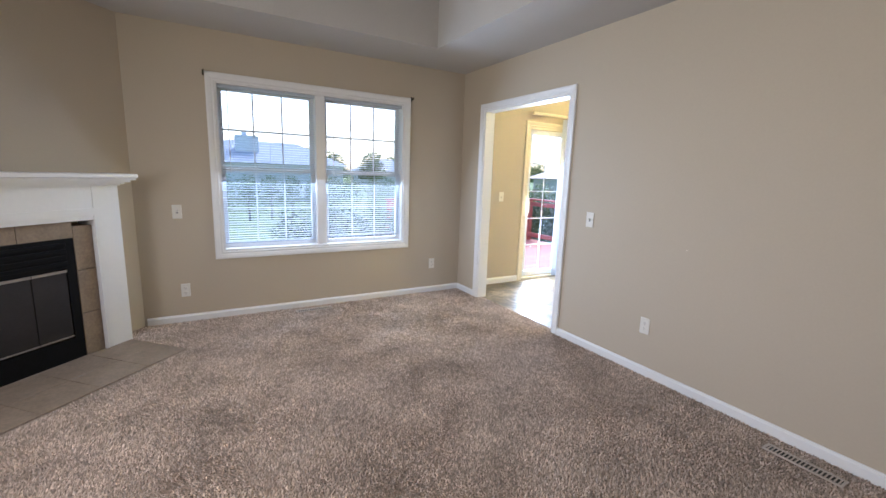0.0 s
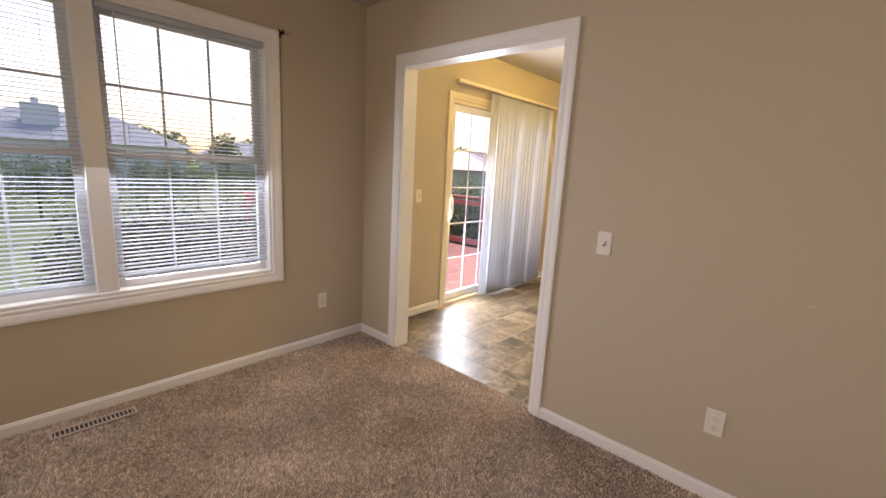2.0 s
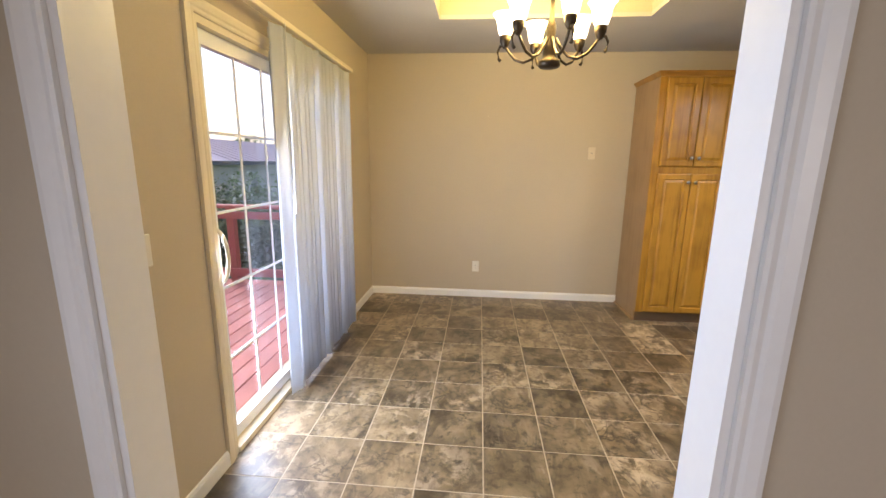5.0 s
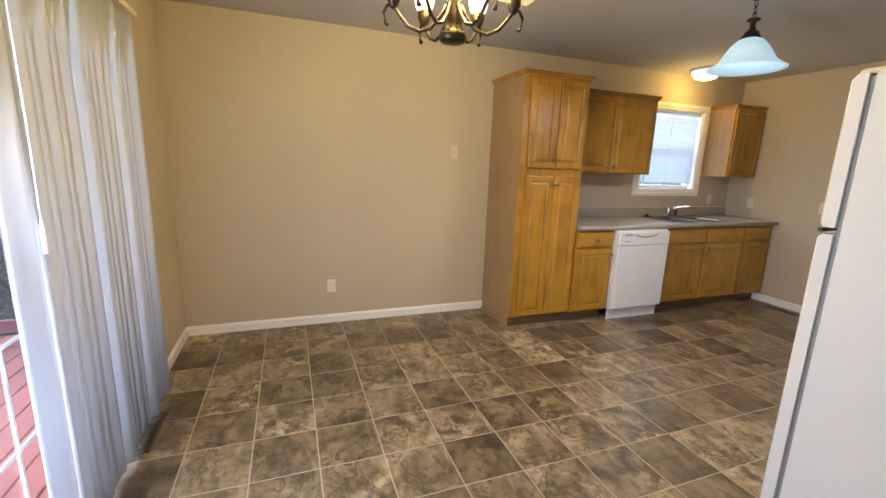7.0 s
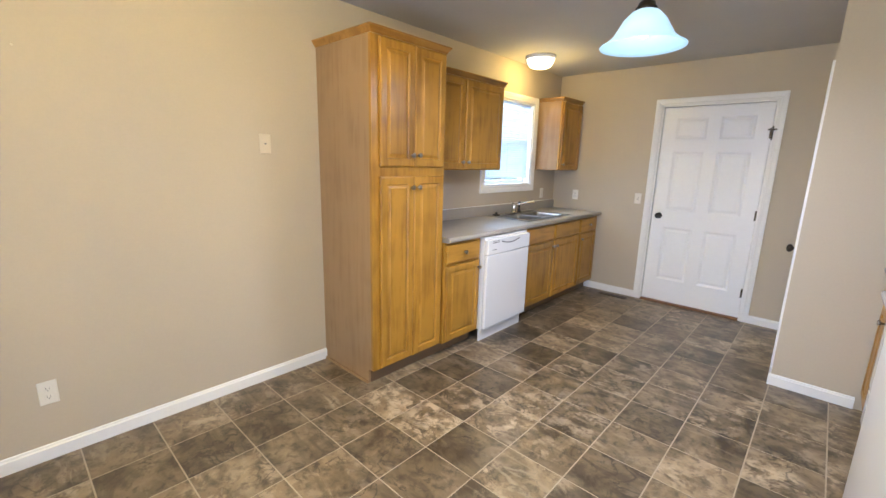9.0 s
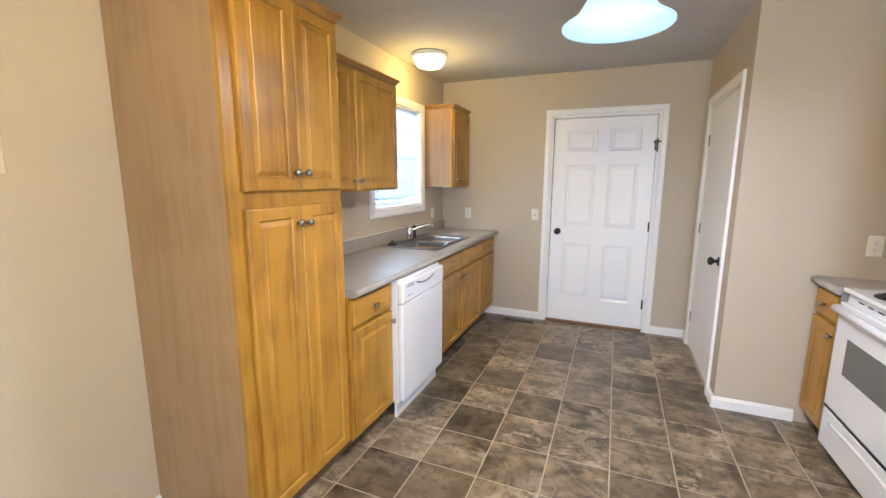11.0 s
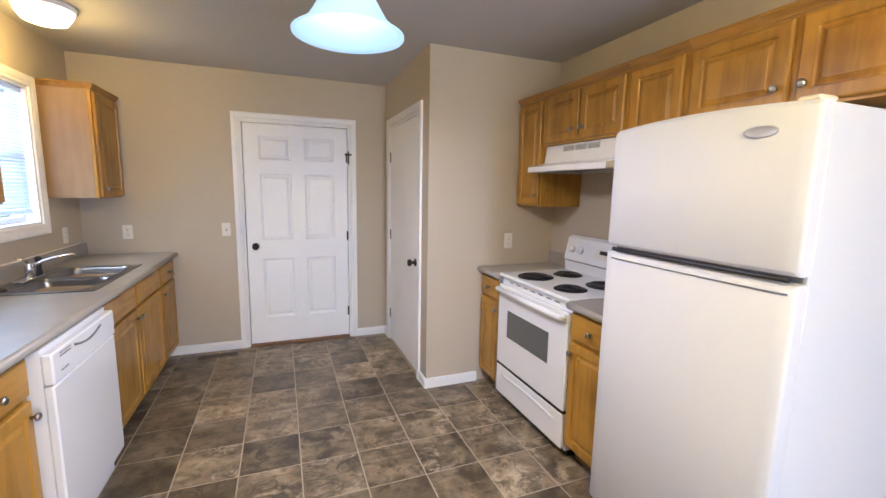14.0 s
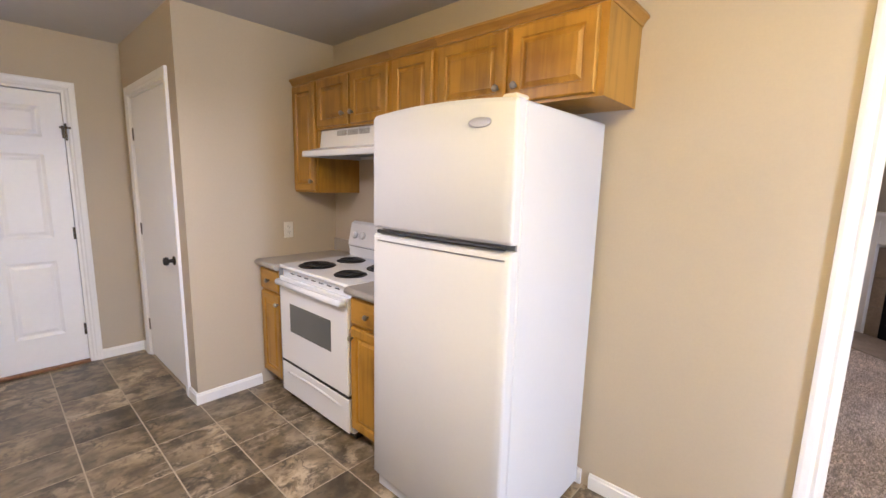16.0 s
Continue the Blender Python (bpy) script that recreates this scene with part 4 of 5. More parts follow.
part("rim", boxes((SX0 - 0.012, SX0 + 0.035, SY0 - 0.012, SY1 + 0.012, 0.9142, 0.9185), (SX1 - 0.09, SX1 + 0.012, SY0 - 0.012, SY1 + 0.012, 0.9142, 0.9185), (SX0 + 0.035, SX1 - 0.09, SY0 - 0.012, SY0 + 0.035, 0.9142, 0.9185),
                  (SX0 + 0.035, SX1 - 0.09, SY1 - 0.035, SY1 + 0.012, 0.9142, 0.9185), (SX0 + 0.035, SX1 - 0.09, ym - 0.018, ym + 0.018, 0.9142, 0.9185)), M_STEEL, sk)
for a, b in ((SY0 + 0.03, ym - 0.013), (ym + 0.013, SY1 - 0.03)):
    part("bowl", bowl(a, b), M_STEEL, sk)
    part("drain", lathe(((0.04, 0.7425), (0.04, 0.745), (0.02, 0.744)), 20, at=((SX0 + SX1) / 2 - 0.03, (a + b) / 2, 0)), M_CHROME, sk)
fc = thing("faucet", "chrome single-lever faucet on the sink deck", "faucet", pose(6.025, -0.20, 0.9185))
part("base", boxes((-0.028, 0.028, -0.12, 0.12, 0, 0.012), bevel=0.005), M_CHROME, fc)
part("column", lathe(((0.023, 0.012), (0.020, 0.05), (0.022, 0.085), (0.017, 0.10), (0.006, 0.106)), 18), M_CHROME, fc)
part("spout", tube([(0.0, 0, 0.07), (-0.05, -0.03, 0.10), (-0.11, -0.07, 0.12), (-0.165, -0.10, 0.132), (-0.178, -0.108, 0.122)], [0.012, 0.0095, 0.008, 0.008, 0.009], 10), M_CHROME, fc)
part("lever", tube([(0, 0, 0.098), (0.01, 0.035, 0.125), (0.015, 0.08, 0.14)], [0.011, 0.008, 0.007], 8, flat=0.6), M_CHROME, fc)
part("sprayer", lathe(((0.018, 0.0), (0.016, 0.02), (0.012, 0.03), (0.014, 0.08), (0.017, 0.10), (0.010, 0.108)), 14, at=(0.0, -0.105, 0.012)), M_BLACK, fc, "black side sprayer")
solid("drain_stopper", lathe(((0.038, 0.0), (0.04, 0.008), (0.03, 0.014), (0.009, 0.016), (0.011, 0.032), (0.004, 0.036)), 20), M_BLACK, "black rubber drain stopper on the sink deck", "stopper", kind="", m=pose(6.02, 0.115, 0.919))

# ---- appliances ----


def dishwasher():
    d = thing("dishwasher", "white built-in dishwasher under the counter", "dishwasher", EAST(5.485, 0.990))
    w = 0.612
    part("body", boxes((0.004, w - 0.004, 0.01, 0.56, 0.1, 0.87)), M_WHITE, d)
    dr = part("door", boxes((0.004, w - 0.004, -0.022, 0.0095, 0.115, 0.726), bevel=0.006), M_WHITE, d)
    cp = part("control_panel", boxes((0.004, w - 0.004, -0.026, 0.0095, 0.730, 0.853), bevel=0.006), M_WHITE, d)
    pts = [(0.18 + 0.26 * i / 10, -0.0275, 0.828 - 0.022 * math.sin(math.pi * i / 10)) for i in range(11)]
    part("handle", tube(pts, 0.005, 8), M_GREYPLASTIC, cp, "grey curved handle recess")
    part("vent", boxes((0.06, 0.15, -0.0268, -0.026, 0.821, 0.828), (0.06, 0.15, -0.0268, -0.026, 0.834, 0.839)), M_GREYPLASTIC, cp)
    part("badge", boxes((0.06, 0.12, -0.0265, -0.026, 0.765, 0.771)), M_GREYPLASTIC, cp)
    part("kick_plate", boxes((0.004, w - 0.004, 0.03, 0.045, 0.0, 0.112), bevel=0.002), M_WHITE, d)


dishwasher()


def stove():
    s = thing("electric_stove", "white electric coil-top stove with oven", "stove", WEST(3.225, 0.362))
    w, dep = 0.762, 3.225 - XK - 0.005
    part("body", boxes((0.002, w - 0.002, 0.0, dep, 0.05, 0.895)), M_WHITE, s)
    part("base", boxes((0.02, w - 0.02, 0.03, dep, 0.0, 0.05)), M_BLACK, s)
    part("cooktop", boxes((0, w, -0.028, dep - 0.06, 0.896, 0.918), bevel=0.006), M_WHITE, s)
    dr = part("oven_door", boxes((0.006, w - 0.006, -0.032, -0.002, 0.285, 0.845), bevel=0.006), M_WHITE, s)
    part("window", boxes((0.135, w - 0.165, -0.0345, -0.032, 0.50, 0.685), bevel=0.001), M_DARKGLASS, dr, "dark oven window")
    part("handle", tube(((0.02, -0.034, 0.815), (0.035, -0.062, 0.815), (w / 2, -0.064, 0.815), (w - 0.035, -0.062, 0.815), (w - 0.02, -0.034, 0.815)), 0.016, 10, flat=1.2), M_WHITE, dr, "white bar handle")
    first = None
    for i in range(7):
        at = pose(0.10 + 0.083 * i, 0, 0.868)
        if first is None:
            first = part("vent_slot", boxes((0, 0.045, -0.0025, 0.0, -0.003, 0.003)), M_BLACK, s, at=at)
        else:
            again("vent_slot", first, s, at)
    dw = part("drawer", boxes((0.006, w - 0.006, -0.030, -0.002, 0.062, 0.267), bevel=0.006), M_WHITE, s)
    part("grip", tube([(0.07 + (w - 0.14) * i / 12, -0.028, 0.205 + 0.012 * math.sin(math.pi * i / 12)) for i in range(13)], [0.003] + [0.010] * 11 + [0.003], 10), M_WHITE, dw, "white moulded grip ridge")
    # black strip fills the joint and paints its shadow
    part("gap_shadow", boxes((0.008, w - 0.008, -0.0275, -0.004, 0.269, 0.283)), M_BLACK, s, "black strip for the shadow under the oven door")
    bg = bmesh.new()
    pr = ((dep - 0.07, 0.919), (dep - 0.075, 0.99), (dep - 0.085, 1.00), (dep - 0.05, 1.155), (dep - 0.02, 1.17), (dep, 1.16), (dep, 0.919))
    ends = [[bg.verts.new((x, y, z)) for y, z in pr] for x in (0.0, w)]
    for i in range(len(pr)):
        bg.faces.new((ends[0][i], ends[0][(i + 1) % len(pr)], ends[1][(i + 1) % len(pr)], ends[1][i]))
    bg.faces.new(ends[0][::-1])
    bg.faces.new(ends[1])
    bmesh.ops.recalc_face_normals(bg, faces=bg.faces)
    b = part("backguard", bg, M_WHITE, s)
    # black strip paints the shadow below the backguard's lip
    part("shadow_strip", boxes((0.01, w - 0.01, dep - 0.0765, dep - 0.072, 0.988, 0.996)), M_BLACK, b)
    lean = math.degrees(math.atan2(0.035, 0.155))
    for x in (0.075, 0.165, w - 0.165, w - 0.075):
        part("knob", lathe(((0.026, 0.0), (0.024, -0.016), (0.018, -0.022), (0.005, -0.023)), 18, "y"), M_WHITE, b, "white control knob", at=pose(x, dep - 0.0725, 1.075, -lean, 0, 0))
    part("display", boxes((-0.075, 0.075, -0.004, 0.004, -0.032, 0.032), bevel=0.001), M_PLATE, b, "clock panel", at=pose(w / 2 + 0.005, dep - 0.0725, 1.075, -lean, 0, 0))
    part("clock", boxes((-0.035, 0.035, -0.006, -0.0035, 0.0, 0.025)), M_BLACK, b, "black digital clock", at=pose(w / 2 + 0.005, dep - 0.0725, 1.075, -lean, 0, 0))
    for x, y, r in ((0.20, 0.13, 0.105), (0.56, 0.13, 0.085), (0.20, 0.39, 0.085), (0.56, 0.39, 0.105)):
        bn = part("drip_pan", lathe(((r + 0.012, 0.9185), (r + 0.010, 0.9225), (r, 0.921), (r * 0.5, 0.9188), (0.01, 0.9186)), 28, at=(x, y, 0)), M_BLACK, s, "black drip pan")
        pts = []
        n = 90
        for i in range(n):
            a = i / n * 2 * math.pi * 4.2
            rr = 0.018 + (r - 0.024) * i / n
            pts.append((x + rr * math.cos(a), y + rr * math.sin(a), 0.929))
        part("coil", tube(pts, 0.0045, 6), M_BLACK, bn, "black coil element")
    for x, y in ((0.02, -0.03),):
        part("side_trim", boxes((0.0, 0.004, -0.03, -0.003, 0.06, 0.89)), M_GREYPLASTIC, s)


stove()


def hood():
    hd = thing("range_hood", "white range hood under the wall cabinet", "range hood", WEST(3.085, 0.392))
    w, dep = 0.734, 3.085 - XK - 0.004
    bm = bmesh.new()
    pr = ((0.0, 1.612), (0.0, 1.640), (0.13, 1.672), (0.145, 1.782), (dep, 1.782), (dep, 1.612))
    ends = [[bm.verts.new((x, y, z)) for y, z in pr] for x in (0.0, w)]
    for i in range(len(pr) - 1):
        bm.faces.new((ends[0][i], ends[0][i + 1], ends[1][i + 1], ends[1][i]))
    bm.faces.new(ends[0][::-1])
    bm.faces.new(ends[1])
    bmesh.ops.recalc_face_normals(bm, faces=bm.faces)
    part("shell", bm, M_WHITE, hd)
    part("filter", boxes((0.03, w - 0.03, 0.03, dep - 0.02, 1.630, 1.634)), M_GREYPLASTIC, hd, "grey mesh filter")
    part("lip", boxes((0.0, w, 0.0, 0.012, 1.606, 1.612), (0, 0.012, 0.012, dep, 1.606, 1.612), (w - 0.012, w, 0.012, dep, 1.606, 1.612)), M_FRIDGE, hd)
    for k in range(3):
        x = 0.19 + 0.115 * k
        v = part("vent", boxes((x, x + 0.10, 0.139, 0.1415, 1.735, 1.77)), M_GREYPLASTIC, hd, "grey louvre vent")
        for j in range(5):
            part("louvre", boxes((x, x + 0.10, 0.1355, 0.139, 1.737 + 0.007 * j, 1.740 + 0.007 * j)), M_FRIDGE, v)


hood()


def bowed(w, z0, z1, y_back, depth_mid, depth_edge, crown_top=0.0, n=16):
    """A refrigerator door whose front bows outwards."""
    bm = bmesh.new()
    cols = []
    steps = [0.0, 0.006, 0.014] + [i / n for i in range(1, n)] + [0.986, 0.994, 1.0]
    for u in steps:
        e = 1 - (2 * u - 1) ** 2
        y = -(depth_edge + (depth_mid - depth_edge) * e)
        edge = min(1, min(u, 1 - u) / 0.014)
        y += 0.010 * (1 - edge) ** 2
        zt = z1 + crown_top * e
        cols.append([bm.verts.new((w * u, y_back, z0)), bm.verts.new((w * u, y + 0.008, z0)), bm.verts.new((w * u, y, z0 + 0.012)), bm.verts.new((w * u, y, zt - 0.014)), bm.verts.new((w * u, y + 0.012, zt)), bm.verts.new((w * u, y_back, zt))])
    for a, b in zip(cols, cols[1:]):
        for k in range(6):
            f = bm.faces.new((a[k], a[(k + 1) % 6], b[(k + 1) % 6], b[k]))
            f.smooth = k == 2
    bm.faces.new(cols[0][::-1])
    bm.faces.new(cols[-1])
    bmesh.ops.recalc_face_normals(bm, faces=bm.faces)
    return bm


def fridge():
    f = thing("refrigerator", "white top-freezer refrigerator beside the small counter", "refrigerator", WEST(3.305, 1.472))
    w = 0.712
    part("body", boxes((0.004, w - 0.004, 0.0, 3.305 - 2.662, 0.03, 1.728), bevel=0.006), M_FRIDGE, f)
    part("gasket", boxes((0.012, w - 0.012, -0.012, -0.0005, 0.06, 1.72)), M_GREYPLASTIC, f)
    part("base_grille", boxes((0.01, w - 0.01, -0.03, -0.013, 0.012, 0.075)), M_FRIDGE, f)
    fd = part("freezer_door", bowed(w, 1.262, 1.728, -0.0125, 0.067, 0.058, 0.016), M_FRIDGE, f)
    md = part("main_door", bowed(w, 0.085, 1.239, -0.0125, 0.067, 0.058), M_FRIDGE, f)
    pts = [(0.04 + (w - 0.06) * i / 14, -0.060 - 0.007 * (1 - (2 * i / 14 - 1) ** 2), 1.2505) for i in range(15)]
    # no hollow is cut; a black bar gives the recess its shade
    part("recess_shadow", tube(pts, 0.0075, 8), M_BLACK, fd, "black bar for the shaded finger recess between the doors")
    part("door_trim", tube([(p[0], p[1] - 0.002, 1.211) for p in pts], 0.0025, 6), M_GREYPLASTIC, md)
    bd = lathe(((0.034, 0.0), (0.034, -0.003), (0.030, -0.005), (0.028, -0.004), (0.004, -0.004)), 24, "y")
    bmesh.ops.scale(bd, vec=(1.35, 1, 0.5), verts=bd.verts)
    part("badge", bd, M_BADGE, fd, "oval silver badge", at=pose(0.575, -0.0645, 1.660, 0, 0, 8))
    part("hinge_cover", boxes((w - 0.07, w - 0.012, -0.045, 0.03, 1.7285, 1.744), bevel=0.006), M_CREAM, f, "cream plastic hinge cover")
    for x in (0.06, w - 0.06):
        for y in (0.02, 0.55):
            part("foot", lathe(((0.018, 0.0), (0.018, 0.03)), 12, at=(x, y, 0)), M_BLACK, f)


fridge()

# ---- lamps ----
M_BULB = glow("lit amber glass shade", (1.0, 0.80, 0.48), 2.5)
M_PENDANT = glow("lit alabaster glass", (0.62, 0.90, 1.0), 0.30, (0.36, 0.52, 0.57))
M_PBULB = glow("lit bulb", (1.0, 0.95, 0.85), 5.0)
M_FLUSH = glow("lit frosted glass", (1.0, 0.86, 0.55), 1.5)


def chandelier(x, y):
    c = thing("chandelier", "bronze six-arm chandelier with lit glass shades", "chandelier", pose(x, y, 0))
    part("canopy", lathe(((0.065, 2.745), (0.06, 2.73), (0.02, 2.715), (0.008, 2.70)), 20), M_ANTIQUE, c)
    first = None
    for i in range(11):
        z = 2.70 - 0.034 * i
        at = pose(0, 0, z, 0, 0, 90 * (i % 2))
        if first is None:
            first = part("chain_link", tube([(0.009 * math.cos(a), 0, -0.018 + 0.021 * math.sin(a)) for a in [2 * math.pi * k / 12 for k in range(12)]], 0.0025, 6, closed=True), M_ANTIQUE, c, at=at)
        else:
            again("chain_link", first, c, at)
    part("column", lathe(((0.006, 2.34), (0.016, 2.325), (0.012, 2.29), (0.014, 2.20), (0.026, 2.17), (0.030, 2.13), (0.024, 2.10), (0.034, 2.07), (0.040, 2.02), (0.036, 1.995), (0.060, 1.985), (0.062, 1.955), (0.050, 1.945), (0.008, 1.94)), 24), M_ANTIQUE, c)
    for k in range(6):
        turn = pose(0, 0, 0, 0, 0, 60 * k + 12)
        pts = [(0.03, 0, 2.10), (0.06, 0, 2.045), (0.10, 0, 2.00), (0.15, 0, 1.985), (0.20, 0, 2.005), (0.235, 0, 2.045), (0.262, 0, 2.085), (0.29, 0, 2.085), (0.305, 0, 2.055), (0.297, 0, 2.015), (0.287, 0, 2.005)]
        arm = part("arm", tube(pts, [0.008] * 8 + [0.007, 0.008, 0.010], 8), M_ANTIQUE, c, "scrolled bronze arm", at=turn)
        part("cup", lathe(((0.010, 2.07), (0.020, 2.085), (0.030, 2.105), (0.033, 2.135), (0.028, 2.14)), 16, at=(0.262, 0, 0)), M_ANTIQUE, arm)
        part("shade", lathe(((0.024, 2.138), (0.038, 2.15), (0.046, 2.18), (0.050, 2.21), (0.062, 2.24), (0.076, 2.255), (0.073, 2.254), (0.058, 2.237), (0.046, 2.21), (0.042, 2.18), (0.034, 2.155), (0.02, 2.145)), 20, at=(0.262, 0, 0), close=False), M_BULB, arm, "flared lit amber glass shade")


chandelier(4.379, 3.106)


def pendant(x, y):
    p = thing("pendant_lamp", "bronze pendant lamp with a bell-shaped glass shade", "pendant lamp", pose(x, y, 0))
    part("canopy", lathe(((0.062, 2.449), (0.06, 2.435), (0.03, 2.42), (0.008, 2.41)), 20), M_BRONZE, p)
    first = None
    for i in range(3):
        at = pose(0, 0, 2.395 - 0.034 * i, 0, 0, 90 * (i % 2))
        if first is None:
            first = part("chain_link", tube([(0.010 * math.cos(a), 0, 0.022 * math.sin(a)) for a in [2 * math.pi * k / 12 for k in range(12)]], 0.0028, 6, closed=True), M_BRONZE, p, at=at)
        else:
            again("chain_link", first, p, at)
    part("holder", lathe(((0.006, 2.318), (0.034, 2.311), (0.036, 2.301), (0.016, 2.295), (0.014, 2.268), (0.022, 2.248), (0.038, 2.238), (0.042, 2.223), (0.052, 2.211), (0.046, 2.201)), 22), M_BRONZE, p)
    part("shade", lathe(((0.042, 2.205), (0.067, 2.193), (0.100, 2.158), (0.123, 2.118), (0.147, 2.078), (0.180, 2.051), (0.203, 2.038), (0.203, 2.033), (0.179, 2.043), (0.143, 2.071), (0.120, 2.111), (0.096, 2.151), (0.063, 2.186), (0.028, 2.199)), 36, close=False), M_PENDANT, p, "pale blue alabaster glass shade")
    part("bulb", lathe(((0.012, 2.193), (0.016, 2.173), (0.030, 2.133), (0.032, 2.108), (0.022, 2.083), (0.006, 2.076)), 18), M_PBULB, p, "lit white bulb")


pendant(4.40, 1.212)
fl = thing("ceiling_light", "white flush ceiling light with a lit glass bowl", "ceiling light", pose(5.835, -0.22, 0))
part("base", lathe(((0.145, 2.449), (0.145, 2.43), (0.135, 2.42)), 30), M_WHITE, fl)
part("bowl", lathe(((0.132, 2.419), (0.122, 2.39), (0.098, 2.355), (0.06, 2.343), (0.01, 2.340)), 30), M_FLUSH, fl, "lit frosted glass bowl")

# ---- fireplace ----
M_FTILE = mat("beige stone tile", (0.25, 0.188, 0.132), 0.5, spread=0.25, scale=9, grain=60, bump=0.1)
M_SMOKE = mat("smoked fireplace glass", (0.02, 0.02, 0.022), 0.06, spread=0.1)
M_FBRASS = mat("dull steel strip", (0.32, 0.30, 0.28), 0.4, 0.8, spread=0.1)
M_FIRE = mat("soot black iron", (0.006, 0.006, 0.007), 0.6, spread=0.3, spec=0.12)
fp = thing("fireplace", "white wooden mantel round a black firebox with glass doors", "fireplace", DIAG @ pose(0, 0.001, 0))
F = 0.163
for a, b in ((0.235, 0.42), (1.605, 1.80)):
    part("pilaster", panel(b - a, 1.19, F - 0.001, ((0.0, 0.004), (0.004, 0.0), (0.012, 0.0))), M_TRIM, fp, at=pose(b, F, 0, 0, 0, 180))
    inner = b if a < 1 else a
    s = 1 if a < 1 else -1
    part("bead", boxes((inner - 0.006 * s - 0.012 * (s < 0), inner - 0.006 * s + 0.012 * (s > 0), F, F + 0.010, 0.0, 0.99), bevel=0.003), M_TRIM, fp)
part("frieze", boxes((0.4205, 1.6045, 0.0, F - 0.002, 0.955, 1.19), (0.4205, 1.6045, F - 0.002, F + 0.010, 0.985, 1.035)), M_TRIM, fp)
cr = bmesh.new()
for k, (o, z0, z1) in enumerate(((0.012, 1.19, 1.20), (0.030, 1.20, 1.212), (0.055, 1.212, 1.228), (0.080, 1.228, 1.243))):
    box(cr, 0.235 - o, 1.80 + o, 0, F + o, z0, z1 - 0.0005)
part("cornice", cr, M_TRIM, fp, "stepped white cornice under the shelf")
part("shelf", boxes((0.15, 1.87, 0.0, F + 0.10, 1.2435, 1.274), bevel=0.005), M_TRIM, fp, "white mantel shelf")
first = None
for x0, x1, z0, z1 in [(0.4215, 0.543, z, min(z + 0.305, 0.954)) for z in (0, 0.307, 0.614, 0.90)[:3]] + [(1.472, 1.6035, z, z + 0.305) for z in (0, 0.307, 0.614)] + [(0.545 + 0.3095 * i, 0.852 + 0.3095 * i, 0.842, 0.954) for i in range(3)]:
    part("surround_tile", boxes((x0, x1, 0.0, F - 0.03, z0 + 0.001, min(z1, 0.954) - 0.001), bevel=0.002), M_FTILE, fp, "beige stone tile")
part("firebox", boxes((0.545, 1.47, 0.0, 0.02, 0.0, 0.84), (0.545, 0.60, 0.02, F - 0.035, 0, 0.84), (1.415, 1.47, 0.02, F - 0.035, 0, 0.84), (0.60, 1.415, 0.02, F - 0.035, 0.64, 0.84), (0.60, 1.415, 0.02, F - 0.035, 0.0, 0.15)), M_FIRE, fp, "black metal firebox")
for k in range(4):
    x = 0.605 + 0.202 * k
    gd = part("glass_door", boxes((x, x + 0.198, F - 0.05, F - 0.040, 0.165, 0.63), bevel=0.002), M_SMOKE, fp, "smoked glass firebox door", at=pose(0, 0, 0))
    part("top_strip", boxes((x, x + 0.198, F - 0.0395, F - 0.032, 0.615, 0.632)), M_FBRASS, gd, "dull metal strip")
    part("bottom_strip", boxes((x, x + 0.198, F - 0.0395, F - 0.034, 0.163, 0.172)), M_FBRASS, gd)
for k in range(4):
    part("louvre", boxes((0.60, 1.415, F - 0.034, F - 0.022, 0.665 + 0.042 * k, 0.69 + 0.042 * k), bevel=0.003), M_FIRE, fp)
he = thing("hearth", "flat beige stone-tile hearth before the fireplace", "hearth", DIAG)
for i in range(5):
    for j in range(2):
        part("hearth_tile", boxes((0.25 + 0.305 * i, 0.552 + 0.305 * i, F + 0.003 + 0.265 * j, F + 0.265 + 0.265 * j, 0.0, 0.010), bevel=0.002), M_FTILE, he)

# ---- carpet pile ----


